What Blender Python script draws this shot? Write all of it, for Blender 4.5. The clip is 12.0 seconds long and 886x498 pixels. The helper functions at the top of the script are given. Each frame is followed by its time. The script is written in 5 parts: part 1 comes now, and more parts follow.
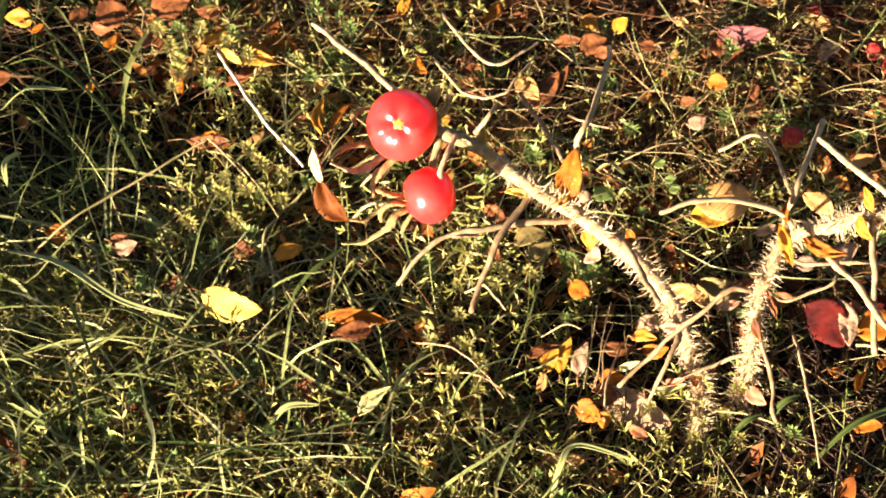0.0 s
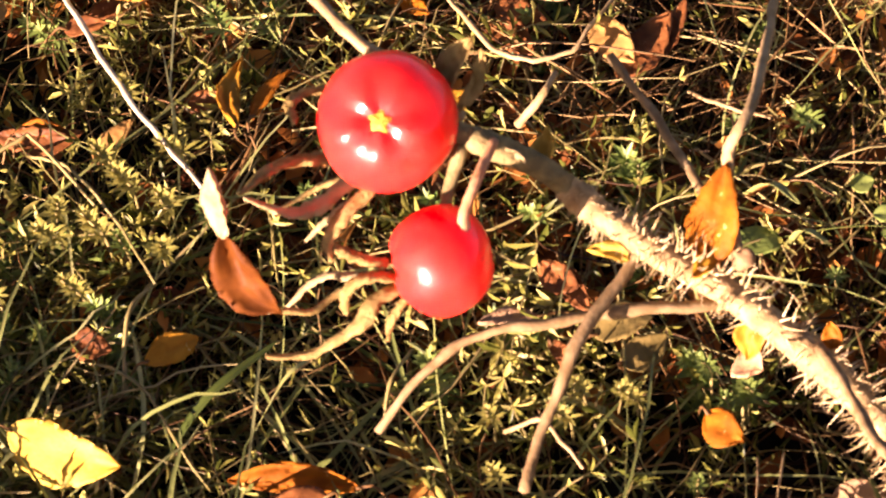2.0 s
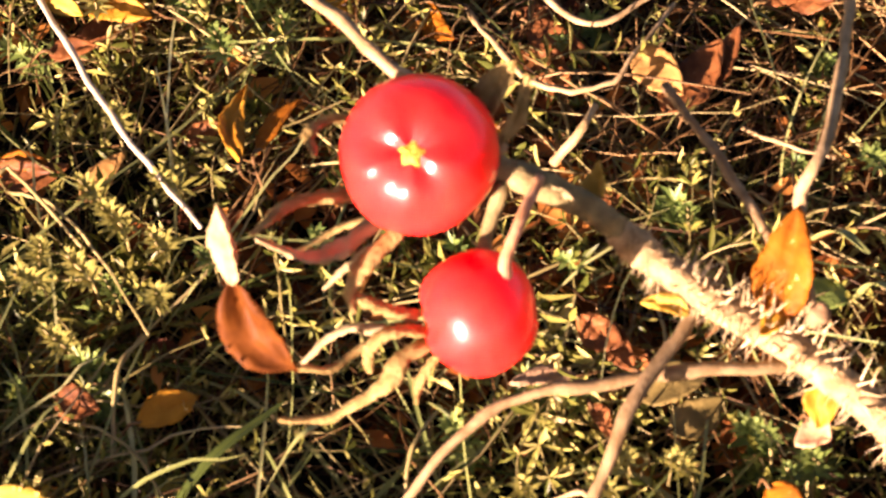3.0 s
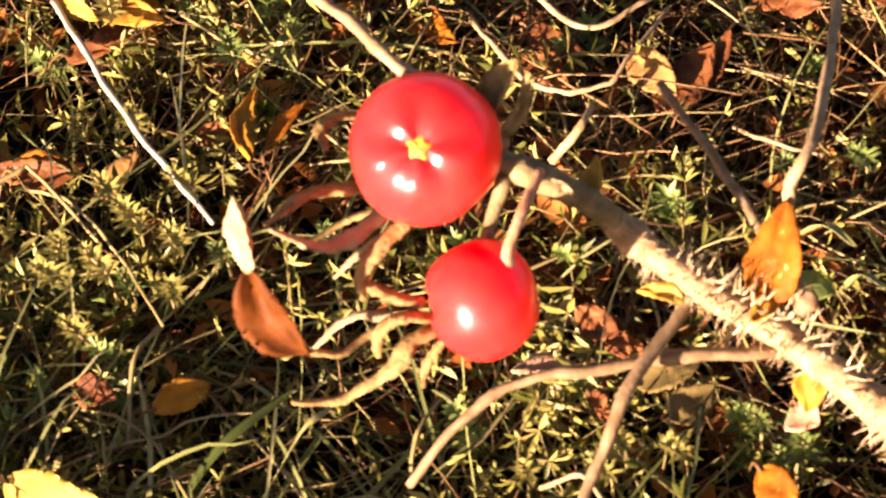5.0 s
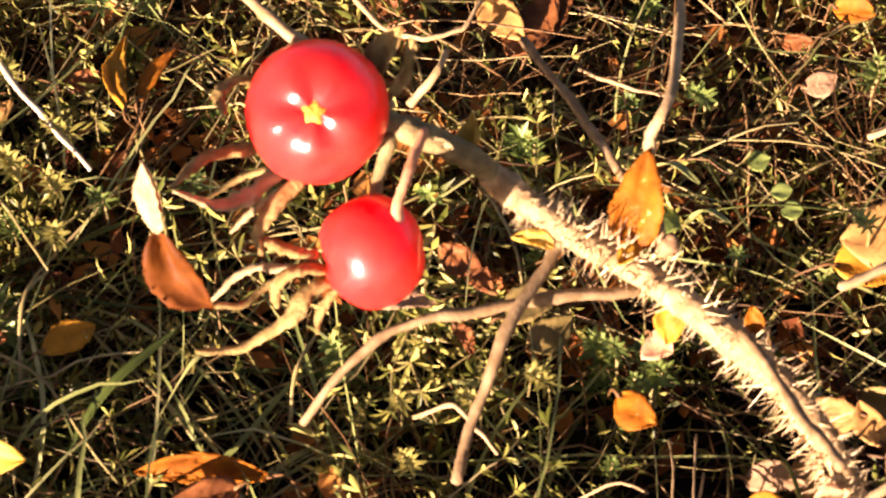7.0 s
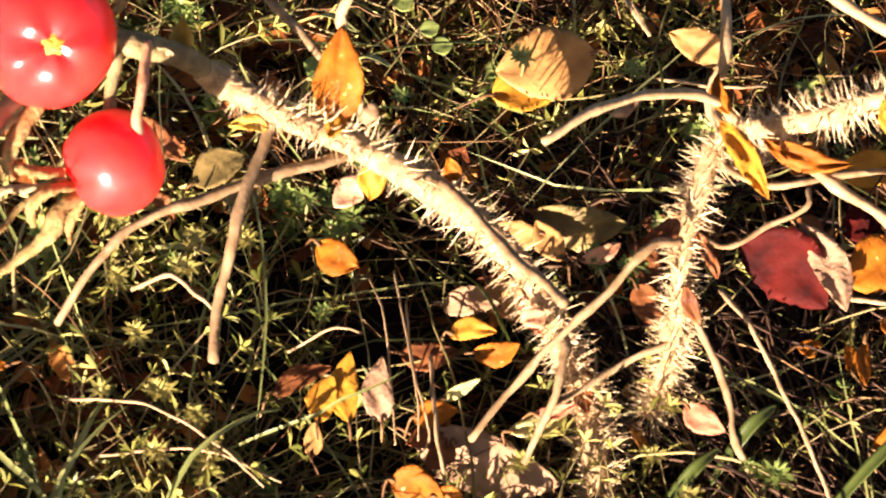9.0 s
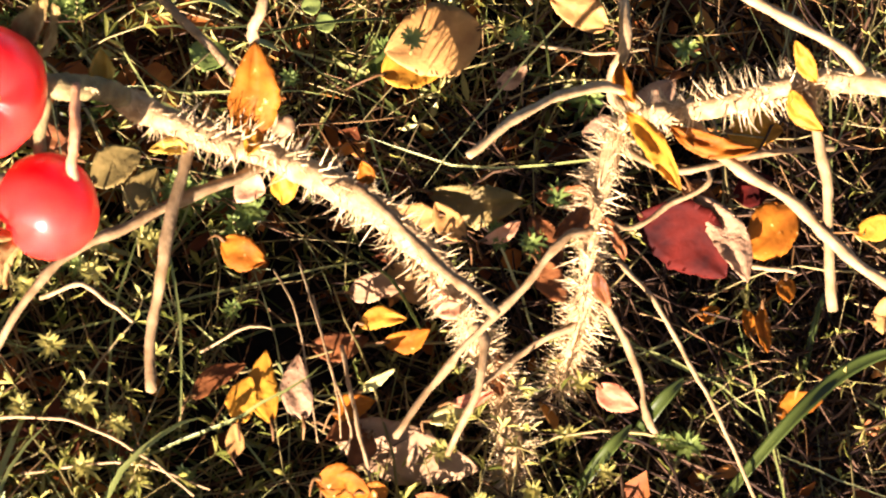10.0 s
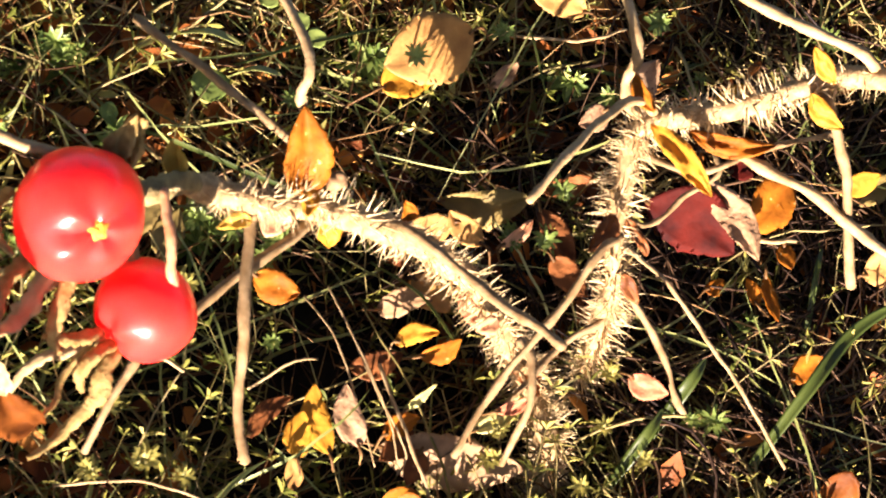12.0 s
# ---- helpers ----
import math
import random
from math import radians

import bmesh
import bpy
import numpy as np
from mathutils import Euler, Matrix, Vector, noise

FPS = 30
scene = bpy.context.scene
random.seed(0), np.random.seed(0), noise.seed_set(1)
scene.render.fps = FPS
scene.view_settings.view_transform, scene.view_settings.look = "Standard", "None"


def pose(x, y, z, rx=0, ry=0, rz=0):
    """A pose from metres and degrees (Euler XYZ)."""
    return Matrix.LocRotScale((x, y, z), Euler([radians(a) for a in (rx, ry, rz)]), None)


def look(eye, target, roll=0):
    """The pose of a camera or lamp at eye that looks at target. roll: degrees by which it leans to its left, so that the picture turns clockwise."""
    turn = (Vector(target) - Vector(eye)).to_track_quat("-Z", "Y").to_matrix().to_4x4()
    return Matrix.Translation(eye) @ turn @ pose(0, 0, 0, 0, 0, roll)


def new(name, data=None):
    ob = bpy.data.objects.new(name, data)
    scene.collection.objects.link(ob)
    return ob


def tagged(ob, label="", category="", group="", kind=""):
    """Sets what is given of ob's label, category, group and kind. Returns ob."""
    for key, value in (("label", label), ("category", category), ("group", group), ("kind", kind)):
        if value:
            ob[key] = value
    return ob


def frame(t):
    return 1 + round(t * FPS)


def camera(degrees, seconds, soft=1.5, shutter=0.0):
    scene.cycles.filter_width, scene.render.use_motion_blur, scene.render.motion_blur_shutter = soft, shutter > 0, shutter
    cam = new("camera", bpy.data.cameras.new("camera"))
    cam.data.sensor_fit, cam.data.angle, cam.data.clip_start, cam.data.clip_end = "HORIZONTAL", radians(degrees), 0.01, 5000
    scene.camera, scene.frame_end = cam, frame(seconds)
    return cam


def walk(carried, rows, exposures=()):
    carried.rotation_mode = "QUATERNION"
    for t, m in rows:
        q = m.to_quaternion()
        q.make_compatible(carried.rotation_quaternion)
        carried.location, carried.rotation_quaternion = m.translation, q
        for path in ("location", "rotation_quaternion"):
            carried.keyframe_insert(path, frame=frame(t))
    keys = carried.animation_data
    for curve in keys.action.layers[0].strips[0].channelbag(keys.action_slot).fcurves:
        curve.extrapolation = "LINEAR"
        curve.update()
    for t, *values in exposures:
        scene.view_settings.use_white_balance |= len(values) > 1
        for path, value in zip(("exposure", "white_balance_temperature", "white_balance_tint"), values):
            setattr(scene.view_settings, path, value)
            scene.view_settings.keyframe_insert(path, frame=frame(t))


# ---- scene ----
cam = camera(16.0, 12.0, soft=1.5)
cam.data.dof.use_dof, cam.data.dof.focus_distance, cam.data.dof.aperture_fstop = True, 0.85, 90.0

PATH = [
    (0, (-0.22939, -0.68802, 0.84944, 39.2923, 7.0342, -25.6115)),
    (0.5, (-0.18880, -0.70148, 0.86367, 38.8429, 8.9668, -24.8235)),
    (1, (-0.17486, -0.61519, 0.77264, 38.8035, 8.5086, -25.0210)),
    (1.5, (-0.14896, -0.44604, 0.58736, 38.1592, 7.3054, -25.7256)),
    (2, (-0.12703, -0.34198, 0.47137, 37.7544, 6.5371, -26.0820)),
    (2.5, (-0.11667, -0.30009, 0.42084, 38.1662, 6.3825, -26.0137)),
    (3, (-0.12483, -0.30055, 0.42304, 38.7172, 5.6760, -25.9803)),
    (3.5, (-0.12390, -0.30483, 0.42434, 39.1823, 5.9283, -25.9426)),
    (5.5, (-0.13901, -0.31651, 0.44711, 38.8867, 5.1507, -26.3934)),
    (6, (-0.14299, -0.31535, 0.45902, 38.0099, 4.7614, -27.1481)),
    (6.5, (-0.13713, -0.32415, 0.46805, 37.6059, 5.0147, -27.7494)),
    (7, (-0.15884, -0.31103, 0.47690, 36.0623, 2.1636, -30.1080)),
    (7.5, (-0.17355, -0.28760, 0.50588, 32.9350, -0.1718, -33.5570)),
    (9.5, (-0.21163, -0.22254, 0.54552, 27.1826, -6.7543, -45.5911)),
    (10, (-0.21033, -0.17114, 0.56262, 23.7114, -9.5779, -48.4160)),
    (10.5, (-0.21028, -0.13105, 0.57313, 21.5193, -11.4621, -51.2756)),
    (11, (-0.23244, -0.09351, 0.56657, 21.1773, -13.8064, -54.1674)),
    (11.5, (-0.21836, -0.04725, 0.57666, 18.1633, -15.5312, -55.7692)),
    (12, (-0.21676, -0.03932, 0.58318, 18.0390, -15.8230, -56.8862)),
]
walk(cam, [(t, pose(*p)) for t, p in PATH], exposures=[(0, 2.88, 6500, 19), (1, 2.85, 6600, 23), (1.5, 2.62, 7000, 34), (2, 2.72, 7400, 41), (3.5, 2.75, 7400, 41), (7.5, 2.65, 7200, 36), (9.5, 2.75, 6600, 28), (12, 2.80, 6500, 22)])

# ---- daylight: low autumn sun from the side, clear sky ----
SUN_AZ, SUN_EL = radians(204), radians(10)
to_sun = Vector((math.cos(SUN_AZ) * math.cos(SUN_EL), math.sin(SUN_AZ) * math.cos(SUN_EL), math.sin(SUN_EL)))
world = bpy.data.worlds.new("sky")
scene.world = world
world.use_nodes = True
sky = world.node_tree.nodes.new("ShaderNodeTexSky")
sky.sky_type, sky.sun_disc = "NISHITA", False
sky.air_density, sky.dust_density, sky.ozone_density = 0.5, 1.0, 0.3
sky.sun_elevation, sky.sun_rotation = SUN_EL, math.atan2(to_sun.x, to_sun.y)
world.node_tree.links.new(sky.outputs[0], world.node_tree.nodes["Background"].inputs[0])
world.node_tree.nodes["Background"].inputs[1].default_value = 0.040
sun_data = bpy.data.lights.new("sun", "SUN")
sun_data.energy, sun_data.angle, sun_data.color = 5.0, radians(0.55), (1.0, 0.89, 0.76)
sun = new("sun", sun_data)
sun.matrix_world = look(to_sun * 3, (0, 0, 0))


# ---- materials ----
def material(name, colours, rough=0.6, scale=600.0, bump=0.3, through_light=0.0, vary="island", specks=None, coat=0.0, spread=0.55, fine=4.0):
    """A surface whose colour runs over the given colours by noise and from piece to piece; through_light: how much shines through."""
    m = bpy.data.materials.new(name)
    m.use_nodes = True
    nodes, links = m.node_tree.nodes, m.node_tree.links
    bsdf, out = nodes["Principled BSDF"], nodes["Material Output"]
    geo = nodes.new("ShaderNodeNewGeometry")
    if vary == "object":
        rnd = nodes.new("ShaderNodeObjectInfo").outputs["Random"]
    else:
        rnd = geo.outputs["Random Per Island"]
    big, small = nodes.new("ShaderNodeTexNoise"), nodes.new("ShaderNodeTexNoise")
    for n, s, d in ((big, scale, 4.0), (small, scale * fine, 3.0)):
        links.new(geo.outputs["Position"], n.inputs["Vector"])
        n.inputs["Scale"].default_value, n.inputs["Detail"].default_value = s, d
    mix = nodes.new("ShaderNodeMath")
    mix.operation = "MULTIPLY_ADD"
    links.new(rnd, mix.inputs[0])
    mix.inputs[1].default_value = spread
    shift = nodes.new("ShaderNodeMath")
    shift.operation = "MULTIPLY_ADD"
    links.new(big.outputs[0], shift.inputs[0])
    shift.inputs[1].default_value, shift.inputs[2].default_value = 1.3, -0.4 - spread * 0.35
    links.new(shift.outputs[0], mix.inputs[2])
    ramp = nodes.new("ShaderNodeValToRGB")
    els = ramp.color_ramp.elements
    while len(els) < len(colours):
        els.new(0.5)
    for i, c in enumerate(colours):
        els[i].position, els[i].color = 0.08 + 0.84 * i / max(1, len(colours) - 1), (*c, 1)
    links.new(mix.outputs[0], ramp.inputs[0])
    colour = ramp.outputs[0]
    if specks:
        sp = nodes.new("ShaderNodeValToRGB")
        sp.color_ramp.elements[0].position, sp.color_ramp.elements[1].position = specks[1], specks[1] + 0.08
        links.new(small.outputs[0], sp.inputs[0])
        blend = nodes.new("ShaderNodeMix")
        blend.data_type = "RGBA"
        links.new(sp.outputs[0], blend.inputs[0])
        links.new(colour, blend.inputs[6])
        blend.inputs[7].default_value = (*specks[0], 1)
        colour = blend.outputs[2]
    links.new(colour, bsdf.inputs["Base Color"])
    bsdf.inputs["Roughness"].default_value = rough
    bsdf.inputs["Specular IOR Level"].default_value = 0.1 if coat else 0.12 if rough >= 0.45 else 0.45 if rough < 0.4 else 0.3
    bsdf.inputs["Coat Weight"].default_value = coat
    bsdf.inputs["Coat Roughness"].default_value = 0.2
    bp = nodes.new("ShaderNodeBump")
    bp.inputs["Strength"].default_value, bp.inputs["Distance"].default_value = bump, 0.0006
    links.new(small.outputs[0], bp.inputs["Height"])
    links.new(bp.outputs[0], bsdf.inputs["Normal"])
    if through_light:
        tr, add = nodes.new("ShaderNodeBsdfTranslucent"), nodes.new("ShaderNodeMixShader")
        links.new(colour, tr.inputs[0])
        add.inputs[0].default_value = through_light
        links.new(bsdf.outputs[0], add.inputs[1])
        links.new(tr.outputs[0], add.inputs[2])
        links.new(add.outputs[0], out.inputs["Surface"])
    return m


# soil colour taken down to near black, painting in the shade between the stems
SOIL = material("shade_dark_soil", [(0.004, 0.003, 0.002), (0.010, 0.007, 0.0035), (0.026, 0.018, 0.008)], 0.95, 120, 0.8)
DARKGRASS = material("deep_green_blade", [(0.03, 0.045, 0.008), (0.06, 0.08, 0.014), (0.10, 0.115, 0.025)], 0.4, 60, 0.2, 0.2, spread=0.2)
BEDSTRAW = material("bedstraw_green", [(0.07, 0.080, 0.012), (0.195, 0.180, 0.034), (0.37, 0.325, 0.08), (0.56, 0.455, 0.165)], 0.42, 25, 0.1, 0.35, spread=0.8)
TIPS = material("fresh_bedstraw_tips", [(0.09, 0.14, 0.028), (0.19, 0.25, 0.055), (0.34, 0.39, 0.11)], 0.42, 20, 0.1, 0.35, spread=0.7)
YELLOWTIPS = material("yellowing_bedstraw_tips", [(0.22, 0.20, 0.04), (0.42, 0.37, 0.09), (0.60, 0.50, 0.18)], 0.42, 120, 0.1, 0.35, spread=0.4)
BEDSTEM = material("bedstraw_stem", [(0.15, 0.12, 0.035), (0.30, 0.23, 0.09), (0.36, 0.28, 0.13)], 0.5, 60, 0.1, 0.15)
GRASS = material("grass_green", [(0.035, 0.052, 0.010), (0.115, 0.13, 0.028), (0.31, 0.30, 0.095)], 0.5, 40, 0.15, 0.30, spread=0.7)
PALEGRASS = material("pale_grass", [(0.165, 0.19, 0.05), (0.31, 0.31, 0.10), (0.47, 0.44, 0.20)], 0.42, 40, 0.15, 0.30, spread=0.7)
STRAW = material("dry_straw", [(0.035, 0.015, 0.005), (0.13, 0.065, 0.022), (0.34, 0.21, 0.085)], 0.5, 60, 0.2, 0.10, spread=0.9)
# red brown straw, its colour darkened to stand in for shade over the lower east
SHADEDSTEMS = material("shaded_red_brown_stems", [(0.012, 0.006, 0.004), (0.05, 0.026, 0.013), (0.15, 0.085, 0.045)], 0.55, 60, 0.2, 0.05, spread=0.8)
LITTER = material("brown_leaf_litter", [(0.09, 0.026, 0.008), (0.30, 0.095, 0.02), (0.52, 0.22, 0.045)], 0.6, 80, 0.3, 0.25, spread=0.9)
BARK = material("rose_bark", [(0.20, 0.12, 0.05), (0.39, 0.265, 0.125), (0.55, 0.42, 0.23)], 0.75, 400, 0.45, spread=0.2, specks=((0.12, 0.07, 0.04), 0.62))
GREENBARK = material("young_green_bark", [(0.13, 0.095, 0.04), (0.24, 0.18, 0.075), (0.33, 0.26, 0.10)], 0.6, 350, 0.6, spread=0.2)
PRICKLE = material("pale_prickles", [(0.46, 0.32, 0.15), (0.66, 0.50, 0.27), (0.76, 0.63, 0.40)], 0.55, 300, 0.2, 0.15, vary="object")
PRICKLES = material("pale_fine_prickles", [(0.46, 0.32, 0.15), (0.66, 0.50, 0.27), (0.76, 0.63, 0.40)], 0.55, 300, 0.2, 0.15, spread=0.6)
TWIG = material("dry_twig_bark", [(0.14, 0.085, 0.035), (0.25, 0.165, 0.08), (0.38, 0.27, 0.15)], 0.7, 300, 0.3, spread=0.2, specks=((0.16, 0.10, 0.06), 0.66))
GOLDTWIG = material("golden_twig_bark", [(0.22, 0.14, 0.06), (0.36, 0.245, 0.12), (0.47, 0.36, 0.21)], 0.6, 260, 0.3, spread=0.2)
HIP = material("red_hip_skin", [(0.76, 0.016, 0.012), (0.85, 0.032, 0.020), (0.89, 0.075, 0.035)], 0.5, 55, 0.4, spread=0.0, coat=0.7)
for n_ in HIP.node_tree.nodes:
    if n_.type == "BSDF_PRINCIPLED":
        n_.inputs["Subsurface Weight"].default_value, n_.inputs["Subsurface Scale"].default_value = 1.0, 0.020
        n_.inputs["Subsurface Radius"].default_value = (1.0, 0.12, 0.08)
DULLHIP = material("shrivelled_hip_skin", [(0.18, 0.015, 0.01), (0.32, 0.035, 0.02), (0.42, 0.11, 0.05)], 0.6, 300, 0.7, spread=0.0)
BLEACHED = material("bleached_straw", [(0.38, 0.31, 0.20), (0.54, 0.46, 0.33)], 0.4, 200, 0.2, 0.1, spread=0.1)
EYE = material("yellow_hip_eye", [(0.60, 0.20, 0.02), (0.80, 0.50, 0.12)], 0.5, 500, 0.6, spread=0.0)
SEPAL = material("brown_dry_sepal", [(0.24, 0.15, 0.045), (0.43, 0.30, 0.11), (0.57, 0.44, 0.20)], 0.75, 400, 0.8, 0.3, spread=0.3)
PALE_SEPAL = material("bleached_sepal", [(0.34, 0.24, 0.11), (0.55, 0.43, 0.23)], 0.7, 300, 0.5, 0.2, spread=0.2)
LEAF = {
    "yellow": material("yellow_leaf", [(0.50, 0.30, 0.04), (0.64, 0.44, 0.085), (0.70, 0.52, 0.15)], 0.5, 160, 0.4, 0.3, spread=0.1, specks=((0.40, 0.20, 0.03), 0.70)),
    "gold": material("golden_leaf", [(0.34, 0.14, 0.012), (0.52, 0.25, 0.025), (0.60, 0.35, 0.07)], 0.5, 180, 0.4, 0.3, spread=0.1, specks=((0.25, 0.09, 0.015), 0.66)),
    "orange": material("orange_leaf", [(0.24, 0.07, 0.006), (0.42, 0.14, 0.010), (0.52, 0.23, 0.03)], 0.6, 200, 0.3, 0.35, spread=0.15, specks=((0.70, 0.45, 0.16), 0.68)),
    "ember": material("ember_leaf", [(0.10, 0.028, 0.006), (0.25, 0.075, 0.010), (0.56, 0.27, 0.03)], 0.55, 110, 0.3, 0.45, spread=0.0),
    "rust": material("rust_leaf", [(0.09, 0.03, 0.01), (0.24, 0.085, 0.025), (0.36, 0.16, 0.06)], 0.5, 200, 0.5, 0.25, spread=0.3, specks=((0.42, 0.24, 0.12), 0.70)),
    "tan": material("tan_leaf", [(0.28, 0.14, 0.04), (0.44, 0.24, 0.07), (0.54, 0.33, 0.12)], 0.55, 160, 0.4, 0.25, spread=0.2, specks=((0.15, 0.08, 0.03), 0.68)),
    "olive": material("olive_leaf", [(0.13, 0.095, 0.028), (0.25, 0.175, 0.055), (0.36, 0.26, 0.10)], 0.5, 160, 0.4, 0.25, spread=0.2),
    "pink": material("pinkish_leaf", [(0.22, 0.12, 0.06), (0.41, 0.25, 0.135), (0.56, 0.39, 0.24)], 0.6, 250, 0.6, 0.2, spread=0.2, specks=((0.16, 0.07, 0.04), 0.64)),
    "peach": material("peach_leaf", [(0.44, 0.20, 0.09), (0.62, 0.36, 0.20), (0.70, 0.48, 0.30)], 0.55, 220, 0.4, 0.25, spread=0.1),
    "coral": material("coral_leaf", [(0.42, 0.13, 0.06), (0.58, 0.24, 0.12), (0.62, 0.36, 0.20)], 0.5, 220, 0.4, 0.25, spread=0.1),
    "mauve": material("mauve_leaf", [(0.20, 0.115, 0.055), (0.34, 0.21, 0.105), (0.44, 0.29, 0.15)], 0.6, 160, 0.35, 0.2, spread=0.2),
    "red": material("dark_red_leaf", [(0.025, 0.002, 0.001), (0.085, 0.006, 0.002), (0.15, 0.022, 0.006)], 0.75, 160, 0.3, 0.25, spread=0.1),
    "purple": material("purple_leaf", [(0.10, 0.03, 0.025), (0.20, 0.07, 0.055), (0.32, 0.15, 0.11)], 0.5, 160, 0.3, 0.2, spread=0.1),
    "pale": material("pale_leaf", [(0.46, 0.40, 0.12), (0.60, 0.54, 0.22), (0.68, 0.62, 0.32)], 0.45, 160, 0.3, 0.3, spread=0.1),
}


# ---- shapes ----
def mesh_from(verts, faces, smooth=True):
    """A mesh from an array of corners and an array of triangles or of quads."""
    me = bpy.data.meshes.new("shape")
    v, f = np.asarray(verts, float), np.asarray(faces, int)
    me.vertices.add(len(v))
    me.vertices.foreach_set("co", v.ravel())
    k = f.shape[1]
    me.loops.add(f.size)
    me.loops.foreach_set("vertex_index", f.ravel())
    me.polygons.add(len(f))
    me.polygons.foreach_set("loop_start", np.arange(0, f.size, k))
    me.polygons.foreach_set("use_smooth", np.full(len(f), smooth))
    me.update(calc_edges=True)
    me.validate()
    return me


def part(name, me, mat, parent=None, label=""):
    if not me.materials:
        me.materials.append(mat)
    me.name = name
    ob = new(name, me)
    if parent is not None:
        ob.parent = parent
        m = parent.matrix_basis if parent.parent is None else parent.parent.matrix_basis @ parent.matrix_parent_inverse @ parent.matrix_basis
        ob.matrix_parent_inverse = m.inverted()
    if label:
        ob["label"] = label
    return ob


def thing(name, base, label, category, group=""):
    ob = new(name)
    ob.empty_display_size = 0.01
    ob.matrix_basis = Matrix.Translation(base)
    return tagged(ob, label, category, group)


def smooth_line(points, n):
    """n points along a rounded line through the given ones."""
    p = np.asarray(points, float)
    if len(p) == 2:
        p = np.array([p[0], (p[0] + p[1]) / 2, p[1]])
    q = np.vstack([2 * p[0] - p[1], p, 2 * p[-1] - p[-2]])
    out = []
    for s in np.linspace(0, len(p) - 1 - 1e-6, n):
        i, t = int(s), s - int(s)
        a, b, c, d = q[i : i + 4]
        out.append(0.5 * (2 * b + (c - a) * t + (2 * a - 5 * b + 4 * c - d) * t**2 + (3 * b - a - 3 * c + d) * t**3))
    return np.array(out)


def frames_along(line):
    """At each point of a line: its direction and two directions across it."""
    d = np.gradient(line, axis=0)
    d /= np.linalg.norm(d, axis=1)[:, None] + 1e-12
    up = np.array([0.13, 0.21, 0.97])
    a = np.cross(d, up)
    a /= np.linalg.norm(a, axis=1)[:, None] + 1e-12
    return d, a, np.cross(a, d)


def tube(points, radii, sides=8, n=None, rough=0.06, flat=1.0, knots=0.0, seed=0):
    """A closed, slightly uneven rod along a line; radii run from its start to its end."""
    rng = np.random.default_rng(seed + 17)
    n = n or max(8, 6 * len(points))
    line = smooth_line(points, n)
    s = np.linspace(0, 1, n)
    r = np.interp(s, np.linspace(0, 1, len(radii)), radii)
    ph = rng.uniform(0, 6.28, 7)
    waves = min(30.0, np.linalg.norm(np.diff(line, axis=0), axis=1).sum() / np.mean(r) * 0.22)
    ends = np.minimum(1, 6 * np.minimum(s, 1 - s))
    for k in range(3):
        line[:, k] += r * ends * (0.30 * np.sin(waves * s + ph[k]) + 0.12 * np.sin(2.3 * waves * s + ph[k + 3]))
    d, a, b = frames_along(line)
    r = r * (1 + 0.09 * np.sin(1.4 * waves * s + ph[6]) + 0.05 * np.sin(3.1 * waves * s + ph[0]))
    r = r * (1 + knots * np.maximum(0, np.sin(np.linspace(0, 9 * math.pi, n))) ** 6)
    ang = np.linspace(0, 2 * math.pi, sides, endpoint=False)
    jig = 1 + rough * rng.standard_normal((n, sides))
    ring = line[:, None] + (r[:, None] * jig)[..., None] * (np.cos(ang)[None, :, None] * a[:, None] + flat * np.sin(ang)[None, :, None] * b[:, None])
    verts = np.vstack([ring.reshape(-1, 3), line[:1] - d[:1] * r[0] * 0.4, line[-1:] + d[-1:] * r[-1] * 0.5])
    faces = []
    for i in range(n - 1):
        for j in range(sides):
            k = (j + 1) % sides
            faces.append((i * sides + j, i * sides + k, (i + 1) * sides + k))
            faces.append((i * sides + j, (i + 1) * sides + k, (i + 1) * sides + j))
    s, e = n * sides, n * sides + 1
    for j in range(sides):
        k = (j + 1) % sides
        faces += [(s, k, j), (e, (n - 1) * sides + j, (n - 1) * sides + k)]
    return mesh_from(verts, faces)


